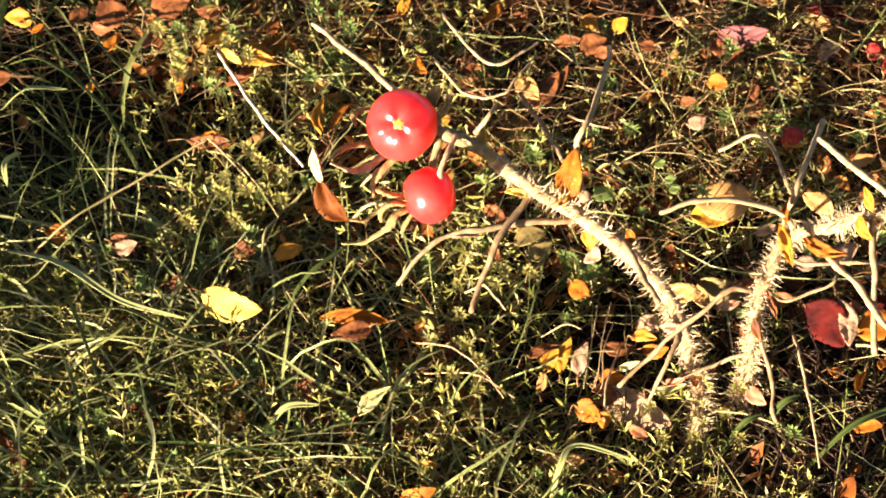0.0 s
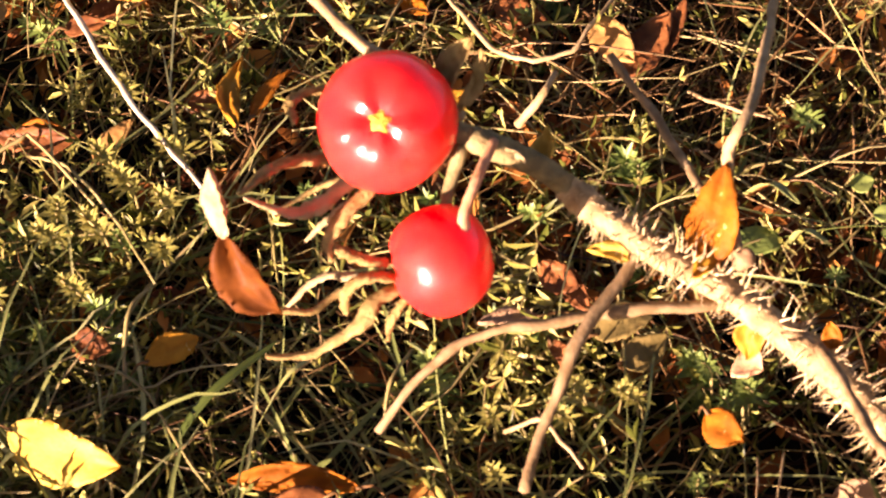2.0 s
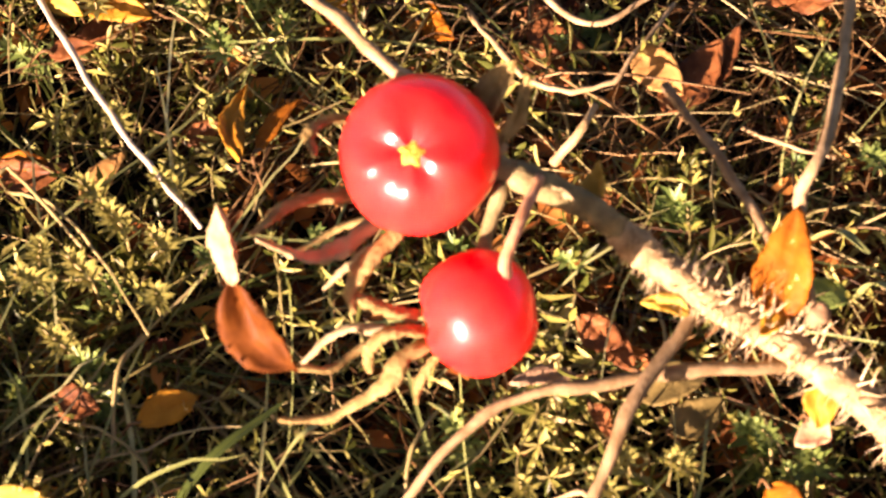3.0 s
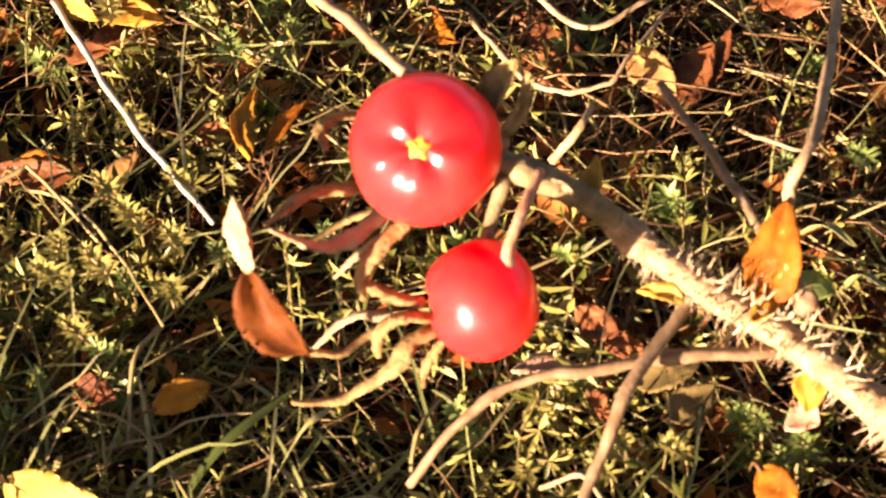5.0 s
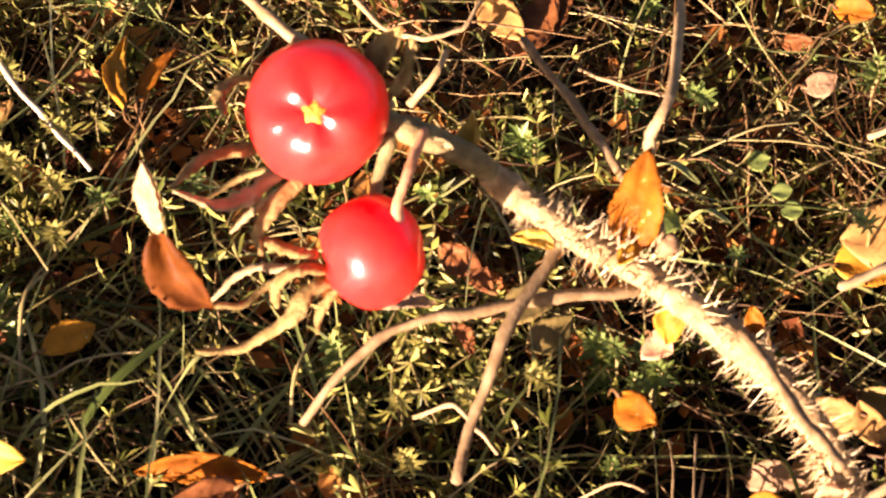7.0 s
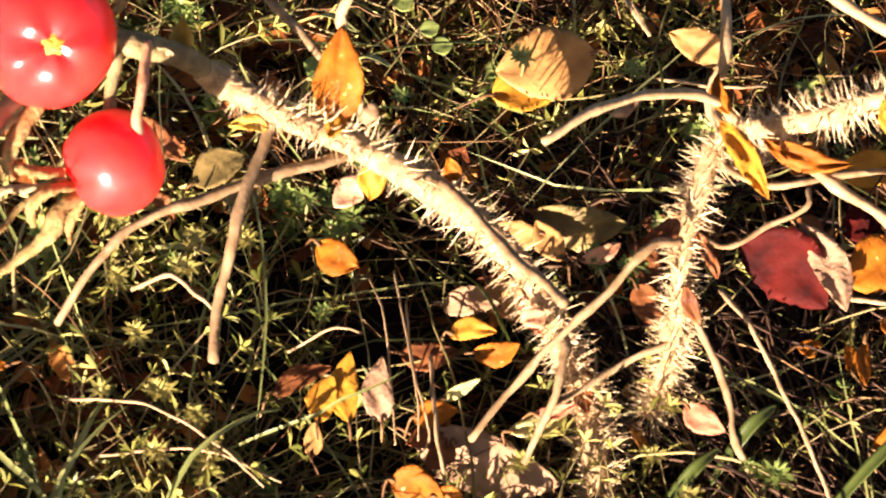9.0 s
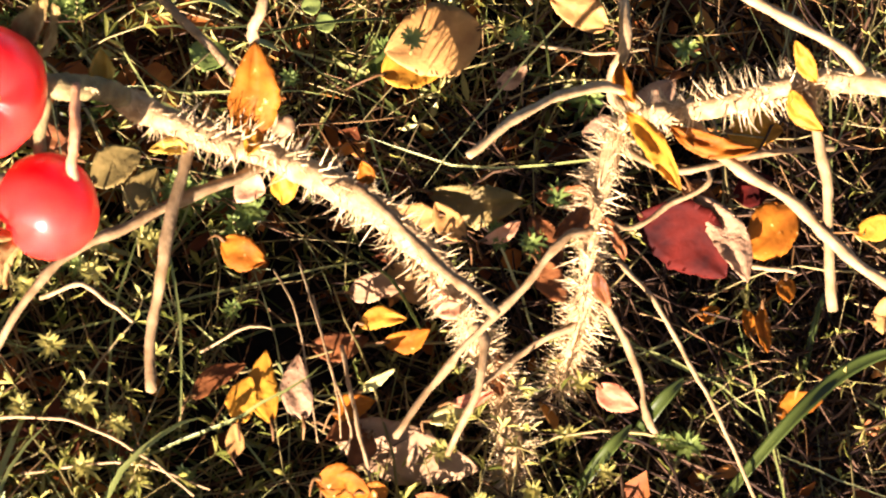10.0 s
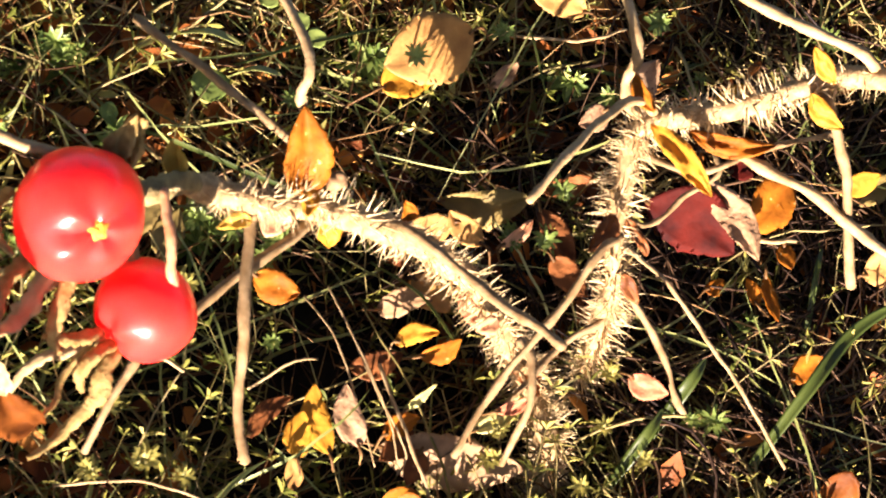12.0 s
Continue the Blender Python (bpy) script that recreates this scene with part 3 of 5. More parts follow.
def build_bare_stem():
    bush = thing("rose_stem", (0.0416, -0.1105, -0.0240), "second prickly rose stem, bare but for yellow leaf remains", "rose")
    main = [(0.0401, -0.1076, -0.0330), (0.0416, -0.1094, -0.0181), (0.0479, -0.1065, -0.0061), (0.0524, -0.1021, 0.0052), (0.0621, -0.0929, 0.0150), (0.0723, -0.0880, 0.0215), (0.0781, -0.0899, 0.0278), (0.0854, -0.0992, 0.0373), (0.0925, -0.1083, 0.0454), (0.1008, -0.1169, 0.0494), (0.1026, -0.1543, 0.0940)]
    radii = (0.0022, 0.0022, 0.0021, 0.0020, 0.0020, 0.0021, 0.0021, 0.0021, 0.0020, 0.0020, 0.0020)
    stem = part("stem", tube(main, radii, 14, 110, rough=0.05, knots=0.12, seed=4), BARK, bush)
    prickles_on(stem, main, radii, 280, 1800, (0.0030, 0.0060), 12, 0.0)
    twig("twig", [(0.0778, -0.0874, 0.0281), (0.0743, -0.0824, 0.0337), (0.0596, -0.0779, 0.0447), (0.0461, -0.0764, 0.0500), (0.0350, -0.0753, 0.0505)], 0.0010, 0.0008, bush, GOLDTWIG, "bowed pale dead twig", 71)
    twig("twig", [(0.0767, -0.0860, 0.0247), (0.0787, -0.0799, 0.0267), (0.0879, -0.0741, 0.0340), (0.1114, -0.0480, 0.0243)], 0.0012, 0.0010, bush, GOLDTWIG, "straight pale dead twig", 72)
    twig("twig", [(0.0812, -0.0961, 0.0317), (0.0802, -0.1098, 0.0316), (0.0812, -0.1229, 0.0326), (0.0813, -0.1378, 0.0324), (0.0806, -0.1518, 0.0354)], 0.0011, 0.0011, bush, GOLDTWIG, "straight golden dead twig", 73)
    twig("twig", [(0.0945, -0.1106, 0.0467), (0.0901, -0.1186, 0.0430), (0.0845, -0.1279, 0.0351), (0.0769, -0.1411, 0.0192)], 0.0011, 0.0010, bush, None, "hanging dead twig", 74)
    twig("twig", [(0.0716, -0.0908, 0.0224), (0.0736, -0.1016, 0.0264), (0.0858, -0.1099, 0.0286), (0.0974, -0.1206, 0.0312)], 0.0007, 0.0006, bush, None, "thin dead twig", 75)
    twig("twig", [(0.1027, -0.1176, 0.0502), (0.0992, -0.1105, 0.0576), (0.0958, -0.0967, 0.0576), (0.0913, -0.0819, 0.0604)], 0.0012, 0.0010, bush, GOLDTWIG, "pale dead twig", 76)
    twig("twig", [(0.0614, -0.0946, 0.0137), (0.0658, -0.1013, 0.0114), (0.0750, -0.1037, 0.0130), (0.0811, -0.1062, 0.0164), (0.0846, -0.1036, 0.0162)], 0.0006, 0.0005, bush, None, "thin bent dead stalk", 80)
    twig("twig", [(0.0561, -0.0964, 0.0185), (0.0477, -0.0946, 0.0212), (0.0325, -0.0948, 0.0147), (0.0186, -0.0937, 0.0058), (0.0043, -0.0954, -0.0010)], 0.0009, 0.0007, bush, None, "long thin dead twig crossing the stem", 77)
    twig("twig", [(0.0499, -0.1064, 0.0001), (0.0381, -0.1011, -0.0051), (0.0289, -0.0999, -0.0059), (0.0207, -0.0988, -0.0081)], 0.0008, 0.0005, bush, None, "thin dead twig", 78)
    twig("twig", [(0.0532, -0.1055, 0.0053), (0.0519, -0.1093, 0.0038), (0.0497, -0.1199, -0.0024), (0.0447, -0.1285, -0.0068), (0.0454, -0.1389, -0.0168)], 0.0008, 0.0007, bush, None, "dead twig reaching to the turf", 79)
    for k, (b, t, w, nrm, col, lab) in enumerate((
        ((0.0720, -0.0875, 0.0339), (0.0672, -0.1056, 0.0339), 0.0068, (-0.68, 0.10, 0.73), "gold", "golden withered leaf hanging from a joint"),
        ((0.0758, -0.0870, 0.0319), (0.0798, -0.0794, 0.0331), 0.0050, (-0.49, 0.24, 0.83), "orange", "orange leaf scrap at a joint"),
        ((0.0774, -0.0950, 0.0312), (0.0848, -0.1106, 0.0340), 0.0065, (-0.58, 0.15, 0.77), "orange", "orange withered leaf below the stem"),
        ((0.0907, -0.1088, 0.0486), (0.0901, -0.1184, 0.0460), 0.0060, (-0.58, 0.15, 0.77), "gold", "golden leaf remains at a joint"),
        ((0.0944, -0.1114, 0.0505), (0.0957, -0.1037, 0.0551), 0.0050, (-0.58, 0.15, 0.77), "gold", "golden leaf remains at a joint"),
        ((0.0588, -0.0929, 0.0185), (0.0484, -0.0926, 0.0196), 0.0062, (-0.51, 0.02, 0.86), "rust", "brown leaf wrapped over the stem"),
        ((0.0526, -0.1022, 0.0123), (0.0518, -0.1085, 0.0059), 0.0045, (-0.51, 0.02, 0.86), "rust", "brown leaf scrap on the stem"),
        ((0.0618, -0.0959, 0.0142), (0.0603, -0.1040, 0.0088), 0.0040, (-0.02, -0.00, 0.97), "rust", "brown leaf scrap behind the stem"),
    )):
        part("leaf", leaf_shape(b, t, w * 0.72, nrm, 0.25, 0.3, 0.045, seed=90 + k), LEAF[col], bush, lab)


build_hip_stem()
build_bare_stem()


# ---- fallen hips ----
def fallen_hip(x, y, r, pole, label, seed):
    z = float(height(x, y)) + r * 0.55
    ob = part("fallen_hip", hip_body((0, 0, 0), r, pole, 0.9, seed), DULLHIP)
    ob.matrix_basis = Matrix.Translation((x, y, z))
    tagged(ob, label, "rose hip", "fallen hips")
    for k in range(4):
        a = 1.3 * k + seed
        p = [(r * 0.85 * math.cos(a), r * 0.85 * math.sin(a), r * 0.3), (r * 1.25 * math.cos(a), r * 1.25 * math.sin(a), r * 0.45), (r * 1.5 * math.cos(a + 0.3), r * 1.5 * math.sin(a + 0.3), r * 0.2)]
        c = part("sepal", tube(p, (0.0006, 0.0005, 0.0002), 6, 8, seed=k), SEPAL)
        c.parent = ob


fallen_hip(0.1092, -0.0284, 0.0045, (-0.6, 0.2, 0.5), "shrivelled red hip lying in the turf", 5)
fallen_hip(0.1537, -0.0103, 0.0036, (-0.4, 0.5, 0.5), "small pinkish red hip lying on straw", 6)
fallen_hip(0.1556, -0.0203, 0.0042, (-0.2, -0.5, 0.5), "dull red hip half hidden in straw", 7)


# ---- single leaves, stalks and blades lying in the turf ----
WORDS = {"rust": "dry rust brown leaf in the litter", "tan": "dry tan leaf lying in the litter", "orange": "orange fallen leaf in the litter", "gold": "golden fallen leaf on the straw",
         "yellow": "yellow fallen leaf on the straw", "pink": "pinkish dry leaf on the straw", "red": "dark red fallen leaf", "olive": "olive tan leaf half covered by bedstraw",
         "mauve": "dull mauve leaf deep in the grass", "peach": "peach coloured scrap of leaf in the litter", "pale": "pale yellow green leaf on the grass", "coral": "coral coloured leaf on the grass"}
leaf_seed = 100


def fallen_leaf(base, tip, width, colour, lift, label="", crease=1.0):
    """A leaf on the turf from base to tip, with its stalk, tilted and crumpled in its own way."""
    global leaf_seed
    leaf_seed += 1
    rng = np.random.default_rng(leaf_seed)
    b = np.array((*base, float(height(*base)) + lift + 0.001))
    t = np.array((*tip, float(height(*tip)) + lift + rng.uniform(0.0, 0.004)))
    n = np.array((-0.58, -0.32, 1)) + 0.20 * crease * rng.standard_normal(3)
    ob = part("fallen_leaf", leaf_shape((0, 0, 0), t - b, width, n, crease * rng.uniform(0.05, 0.28), crease * rng.uniform(0.05, 0.22), crease * rng.uniform(0.015, 0.035), seed=leaf_seed, blunt=rng.uniform(0.7, 1.0)), LEAF[colour])
    ob.matrix_basis = Matrix.Translation(b)
    tagged(ob, label or WORDS[colour], "leaf", "fallen leaves")
    back = (b - t) / np.linalg.norm(b - t)
    s = np.linalg.norm(b - t) * rng.uniform(0.12, 0.3)
    st = part("leaf_stalk", tube([-back * 0.001, back * s * 0.5 + (0, 0, 0.001), back * s + rng.standard_normal(3) * 0.0015 - (0, 0, 0.002)], (0.0004, 0.0003, 0.0002), 6, 8, seed=leaf_seed), STRAW)
    st.parent = ob


def straw_stalk(points, width, lift, label):
    p = np.array([(x, y, float(height(x, y)) + lift) for x, y in points])
    p[0, 2] -= 0.006
    p[-1, 2] -= 0.002
    ob = part("dry_stalk", tube(p, (width * 0.5, width * 0.48, width * 0.36), 8, 8 * len(p), 0.05, knots=0.12, seed=len(points)), BEDSTEM if "green" in label else BLEACHED if "bleached" in label or "pale dry" in label else GOLDTWIG)
    tagged(ob, label, "stalk", "dry stalks")


def grass_blade(points, width, lift, label):
    """A keeled blade that tapers to its tip."""
    p = np.array([(x, y, float(height(x, y)) + lift) for x, y in points])
    p[0, 2] -= 0.010
    n = 10 * len(p)
    line = smooth_line(p, n)
    d, a, b = frames_along(line)
    s = np.linspace(0, 1, n)
    half = 0.5 * width * np.minimum(1, 0.65 + s) * (1 - s**3) ** 0.6 + 0.0001
    tilt = 0.5 * np.sin(2.2 * s + width * 900)
    side = a * np.cos(tilt)[:, None] + b * np.sin(tilt)[:, None]
    nrm = np.cross(side, d)
    rows = [line + side * (half * k)[:, None] + nrm * (half * (0.35 * abs(k) + h))[:, None] for h in (0.0, -0.12) for k in (-1, -0.5, 0, 0.5, 1)]
    v = np.stack(rows, 1)
    f = []
    loop = [0, 1, 2, 3, 4, 9, 8, 7, 6, 5]
    for i in range(n - 1):
        for k in range(10):
            q, w = loop[k], loop[(k + 1) % 10]
            f.append((i * 10 + q, (i + 1) * 10 + q, (i + 1) * 10 + w, i * 10 + w))
    ob = part("grass_blade", mesh_from(v.reshape(-1, 3), f), DARKGRASS if "dark" in label else PALEGRASS if "pale" in label or "arching" in label else GRASS)
    tagged(ob, label, "grass", "grass blades")


SPRIG_RNG = np.random.default_rng(77)


def bedstraw_sprig(x, y, lift, size, yellow=False):
    """A short upright shoot of bedstraw: a stem with whorls of narrow leaves that shrink to the tip."""
    rng = SPRIG_RNG
    lean = np.array((rng.normal(-0.25, 0.3), rng.normal(0, 0.3), 1.0))
    ob = thing("bedstraw_sprig", (x, y, float(height(x, y)) + lift), "yellowing bedstraw shoot with starry whorls" if yellow else "fresh green bedstraw shoot with starry whorls", "bedstraw", "bedstraw shoots")
    base = np.array((x, y, float(height(x, y)) + lift))
    top = base + lean * size
    part("stem", tube([base - (0, 0, 0.008), base, (base + top) / 2 + rng.normal(0, 0.0004, 3), top], (0.0003, 0.0003, 0.0002), 6, 10, seed=int(rng.integers(99))), BEDSTEM, ob)
    for k in range(4):
        at = base + lean * size * (0.15 + 0.28 * k)
        long = size * (0.62, 0.60, 0.48, 0.26)[k]
        turn, v, f = rng.uniform(0, 6.28), [at], []
        for i in range(8):
            a = turn + i * 0.785 + rng.normal(0, 0.12)
            al = np.array((math.cos(a), math.sin(a), 0.15 + 0.3 * k)) + 0.2 * lean
            al /= np.linalg.norm(al)
            sd = np.cross((0, 0, 1.0), al)
            sd /= np.linalg.norm(sd)
            up = np.cross(al, sd)
            q, w, s = long * rng.uniform(0.8, 1.15), long * 0.12, len(v) - 1
            v += [at + al * q * 0.35 + sd * w + up * w * 0.4, at + al * q * 0.38 - up * w * 0.1, at + al * q * 0.35 - sd * w + up * w * 0.4, at + al * q * 0.75 + sd * w * 0.8, at + al * q * 0.75 - sd * w * 0.8, at + al * q - up * w]
            f += [(0, s + 2, s + 1), (0, s + 3, s + 2), (s + 1, s + 2, s + 4), (s + 2, s + 3, s + 5), (s + 2, s + 5, s + 4), (s + 4, s + 5, s + 6)]
        part("whorl", mesh_from(np.array(v), f), YELLOWTIPS if yellow else TIPS, ob)


fallen_leaf((-0.1024, 0.0191), (-0.0872, -0.0009), 0.0116, "yellow", 0.006, "bright yellow fallen leaf lying among green bedstraw", 0.35)
fallen_leaf((-0.0362, 0.0592), (-0.0277, 0.0756), 0.0046, "gold", 0.01, "narrow curled orange leaf standing up from the litter")
fallen_leaf((-0.0325, 0.0602), (-0.0205, 0.0676), 0.0046, "orange", 0.009, "curled orange leaf with a pale edge on dry straw")
fallen_leaf((-0.0419, 0.0779), (-0.0339, 0.0752), 0.0046, "rust", 0, "")
fallen_leaf((-0.0629, 0.0739), (-0.0522, 0.0793), 0.0072, "tan", 0, "")
fallen_leaf((-0.0752, 0.0879), (-0.0654, 0.0832), 0.0046, "orange", 0, "")
fallen_leaf((0.0050, -0.0110), (0.0021, 0.0028), 0.0055, "rust", 0.003, "folded brown leaf with a lit edge in the grass")
fallen_leaf((-0.0034, -0.0075), (-0.0149, -0.0039), 0.0040, "pink", 0.003, "crinkled pinkish brown leaf on the grass")
fallen_leaf((0.0383, 0.0516), (0.0404, 0.0364), 0.0077, "tan", 0.003, "rounded tan leaf lying on dry straw")
fallen_leaf((0.0417, 0.0356), (0.0567, 0.0448), 0.0062, "rust", 0.002, "")
fallen_leaf((-0.0737, 0.0220), (-0.0620, 0.0227), 0.0065, "gold", 0.003, "golden leaf half sunk in green bedstraw")
fallen_leaf((0.0048, -0.0243), (0.0156, -0.0224), 0.0070, "olive", 0.002, "olive tan leaf under a dry twig")
fallen_leaf((-0.0038, -0.0111), (-0.0040, -0.0185), 0.0035, "rust", 0, "")
fallen_leaf((0.0111, 0.0827), (0.0109, 0.0701), 0.0047, "orange", 0.002, "")
fallen_leaf((-0.0511, 0.1231), (-0.0470, 0.1103), 0.0046, "yellow", 0.004, "")
fallen_leaf((-0.0439, 0.1182), (-0.0351, 0.1057), 0.0061, "gold", 0.003, "")
fallen_leaf((0.0685, 0.0481), (0.0743, 0.0406), 0.0052, "rust", 0.002, "")
fallen_leaf((-0.0490, -0.0228), (-0.0704, -0.0103), 0.0062, "orange", 0.001, "")
fallen_leaf((-0.0555, -0.0227), (-0.0701, -0.0207), 0.0073, "rust", 0.003, "")
fallen_leaf((-0.0119, -0.0707), (-0.0040, -0.0659), 0.0060, "gold", 0.002, "golden leaf standing beside a brighter yellow one")
fallen_leaf((-0.0080, -0.0753), (0.0015, -0.0646), 0.0062, "gold", 0.004, "upright yellow leaf with a pointed tip")
fallen_leaf((-0.0032, -0.0792), (0.0052, -0.0697), 0.0062, "pink", 0.004, "dull pinkish brown leaf beside a yellow one")
fallen_leaf((-0.0760, -0.0566), (-0.0611, -0.0526), 0.0061, "pale", 0.006, "pale yellow green leaf curled on the grass")
fallen_leaf((0.0019, -0.0830), (0.0158, -0.1101), 0.0125, "mauve", -0.003, "long dull mauve leaf at the foot of the rose stem", 0.35)
fallen_leaf((-0.0079, -0.0901), (-0.0050, -0.0988), 0.0063, "orange", 0.002, "")
fallen_leaf((0.0817, -0.0492), (0.0641, -0.0385), 0.0154, "tan", 0.009, "broad golden leaf with a toothed edge and a green sprig", 0.35)
fallen_leaf((0.0739, -0.0986), (0.0770, -0.1201), 0.0144, "red", 0.01, "dark red glossy leaf below the thorny stem", 0.35)
fallen_leaf((0.0835, -0.1041), (0.0766, -0.1244), 0.0072, "pink", 0.013, "dry pinkish tan leaf folded over a red one")
fallen_leaf((0.0829, -0.1198), (0.0978, -0.1213), 0.0109, "orange", 0.011, "orange leaf with pale blotches beside a red one")
fallen_leaf((0.0916, -0.1100), (0.1002, -0.1134), 0.0073, "red", 0.008, "")
fallen_leaf((0.0129, -0.0422), (0.0152, -0.0519), 0.0072, "orange", 0.003, "crumpled orange leaf in dark grass")
fallen_leaf((0.0491, -0.0796), (0.0583, -0.0820), 0.0036, "peach", 0.005, "small peach coloured leaf curled over the grass")
fallen_leaf((0.0509, -0.0641), (0.0625, -0.0795), 0.0091, "olive", 0.001, "")
fallen_leaf((0.1041, -0.0664), (0.0988, -0.0540), 0.0073, "tan", 0.002, "")
fallen_leaf((0.0768, -0.0588), (0.0842, -0.0606), 0.0042, "pink", 0.004, "small crumpled pinkish leaf")
fallen_leaf((0.0418, -0.1163), (0.0442, -0.1252), 0.0054, "coral", 0.008, "coral leaf beside the hairy stem")
fallen_leaf((0.0359, -0.0781), (0.0310, -0.0872), 0.0041, "coral", 0.006, "")
fallen_leaf((0.0210, -0.0793), (0.0291, -0.0841), 0.0054, "orange", 0.001, "")
fallen_leaf((0.0509, -0.1631), (0.0509, -0.1714), 0.0107, "ember", 0.004, "deep orange leaf lying on dark straw")
fallen_leaf((0.0881, -0.0815), (0.0811, -0.0783), 0.0058, "pink", 0.004, "")
fallen_leaf((0.0899, -0.0859), (0.1037, -0.0843), 0.0078, "pink", 0.004, "ribbed pale leaf curled near the second stem")
fallen_leaf((0.1036, -0.0993), (0.1128, -0.1074), 0.0080, "gold", 0.004, "")
fallen_leaf((0.1075, -0.1334), (0.1182, -0.1419), 0.0071, "olive", 0.001, "")
fallen_leaf((0.0949, -0.1469), (0.1009, -0.1532), 0.0086, "tan", 0.001, "")
fallen_leaf((0.1096, 0.0278), (0.1253, 0.0167), 0.0083, "purple", 0.004, "purple pink leaf on the straw")
fallen_leaf((0.0957, 0.0101), (0.1007, 0.0028), 0.0062, "orange", 0.003, "")
fallen_leaf((-0.0786, 0.0913), (-0.0654, 0.0806), 0.0053, "rust", 0, "")
fallen_leaf((-0.0887, 0.1462), (-0.0805, 0.1514), 0.0085, "orange", 0.002, "")
fallen_leaf((-0.0721, 0.1173), (-0.0637, 0.1220), 0.0095, "tan", 0.003, "")
fallen_leaf((-0.0456, 0.1153), (-0.0340, 0.1111), 0.0095, "gold", 0.003, "")
fallen_leaf((-0.0862, 0.1626), (-0.0732, 0.1629), 0.0129, "rust", 0.001, "")
fallen_leaf((-0.0654, 0.1580), (-0.0504, 0.1541), 0.0128, "rust", 0.001, "")
fallen_leaf((0.0792, 0.0499), (0.0856, 0.0522), 0.0064, "gold", 0.002, "")
fallen_leaf((0.0638, 0.0488), (0.0750, 0.0490), 0.0085, "rust", 0.002, "")
fallen_leaf((0.0802, -0.0019), (0.0879, -0.0032), 0.0052, "pink", 0.002, "")
fallen_leaf((-0.0100, -0.0892), (-0.0031, -0.0948), 0.0085, "orange", 0.003, "")
fallen_leaf((-0.1859, -0.0055), (-0.1858, -0.0273), 0.0081, "rust", 0.002, "")
fallen_leaf((-0.0773, -0.0902), (-0.0655, -0.0964), 0.0060, "orange", 0.003, "")
fallen_leaf((-0.1222, 0.0571), (-0.1137, 0.0530), 0.0063, "pink", 0.002, "")
fallen_leaf((0.0248, -0.0667), (0.0332, -0.0749), 0.0060, "mauve", -0.002, "")
fallen_leaf((0.0113, -0.0690), (0.0203, -0.0762), 0.0060, "rust", -0.002, "")
fallen_leaf((-0.0139, -0.0600), (-0.0011, -0.0627), 0.0046, "rust", 0, "")
fallen_leaf((0.0551, -0.0898), (0.0520, -0.1003), 0.0060, "rust", 0.002, "")
fallen_leaf((0.0026, -0.0823), (0.0107, -0.0863), 0.0055, "orange", 0.002, "")
fallen_leaf((0.0403, 0.0815), (0.0493, 0.0883), 0.0053, "orange", 0.002, "")
fallen_leaf((0.0364, 0.0357), (0.0528, 0.0438), 0.0096, "rust", 0.002, "")
fallen_leaf((0.1430, 0.0208), (0.1551, 0.0082), 0.0052, "red", 0.002, "")
fallen_leaf((-0.0948, 0.1677), (-0.0861, 0.1723), 0.0065, "rust", 0.001, "")
fallen_leaf((-0.1402, 0.0782), (-0.1332, 0.0677), 0.0084, "orange", 0, "")
fallen_leaf((0.0253, 0.0683), (0.0309, 0.0552), 0.0064, "rust", 0.001, "")
fallen_leaf((0.1448, -0.0016), (0.1339, -0.0040), 0.0061, "pink", 0.003, "")
fallen_leaf((0.0485, -0.0693), (0.0405, -0.0606), 0.0071, "tan", 0.002, "")
fallen_leaf((-0.1108, 0.0325), (-0.1035, 0.0287), 0.0063, "rust", 0.001, "")
fallen_leaf((-0.0890, -0.0310), (-0.0844, -0.0397), 0.0072, "rust", 0.001, "")
fallen_leaf((0.0198, -0.0733), (0.0270, -0.0795), 0.0045, "gold", 0.002, "")
fallen_leaf((-0.0836, 0.0355), (-0.0781, 0.0275), 0.0063, "rust", 0.001, "")
fallen_leaf((-0.0058, -0.0972), (-0.0017, -0.1006), 0.0060, "orange", 0.003, "")
fallen_leaf((0.0883, -0.1283), (0.0838, -0.1325), 0.0040, "orange", 0.004, "")
fallen_leaf((0.0802, -0.1287), (0.0722, -0.1362), 0.0032, "orange", 0.004, "narrow orange leaf hanging in dark straw")
fallen_leaf((0.1056, -0.1323), (0.1139, -0.1376), 0.0055, "gold", 0.004, "")
fallen_leaf((0.0092, -0.0828), (0.0173, -0.0851), 0.0027, "pale", 0.002, "small bleached scrap of leaf")
fallen_leaf((0.0144, -0.0966), (0.0269, -0.1008), 0.0043, "pale", 0.003, "pale green leaf leaning at the stem foot")
fallen_leaf((0.0192, -0.0979), (0.0259, -0.1026), 0.0028, "coral", 0.006, "")
fallen_leaf((0.0706, -0.1204), (0.0755, -0.1228), 0.0037, "orange", 0.001, "")
fallen_leaf((0.0748, -0.1315), (0.0785, -0.1262), 0.0032, "orange", 0.001, "")
fallen_leaf((0.0034, -0.0160), (0.0151, -0.0181), 0.0080, "olive", 0.002, "pale olive leaf half hidden under the rose stem")
fallen_leaf((0.0626, -0.0822), (0.0551, -0.0961), 0.0061, "rust", 0.001, "")
fallen_leaf((0.0615, -0.0406), (0.0775, -0.0471), 0.0101, "gold", 0.004, "golden leaf below a bowed dead twig")
fallen_leaf((-0.0748, 0.0848), (-0.0621, 0.0814), 0.0055, "rust", 0.001, "")
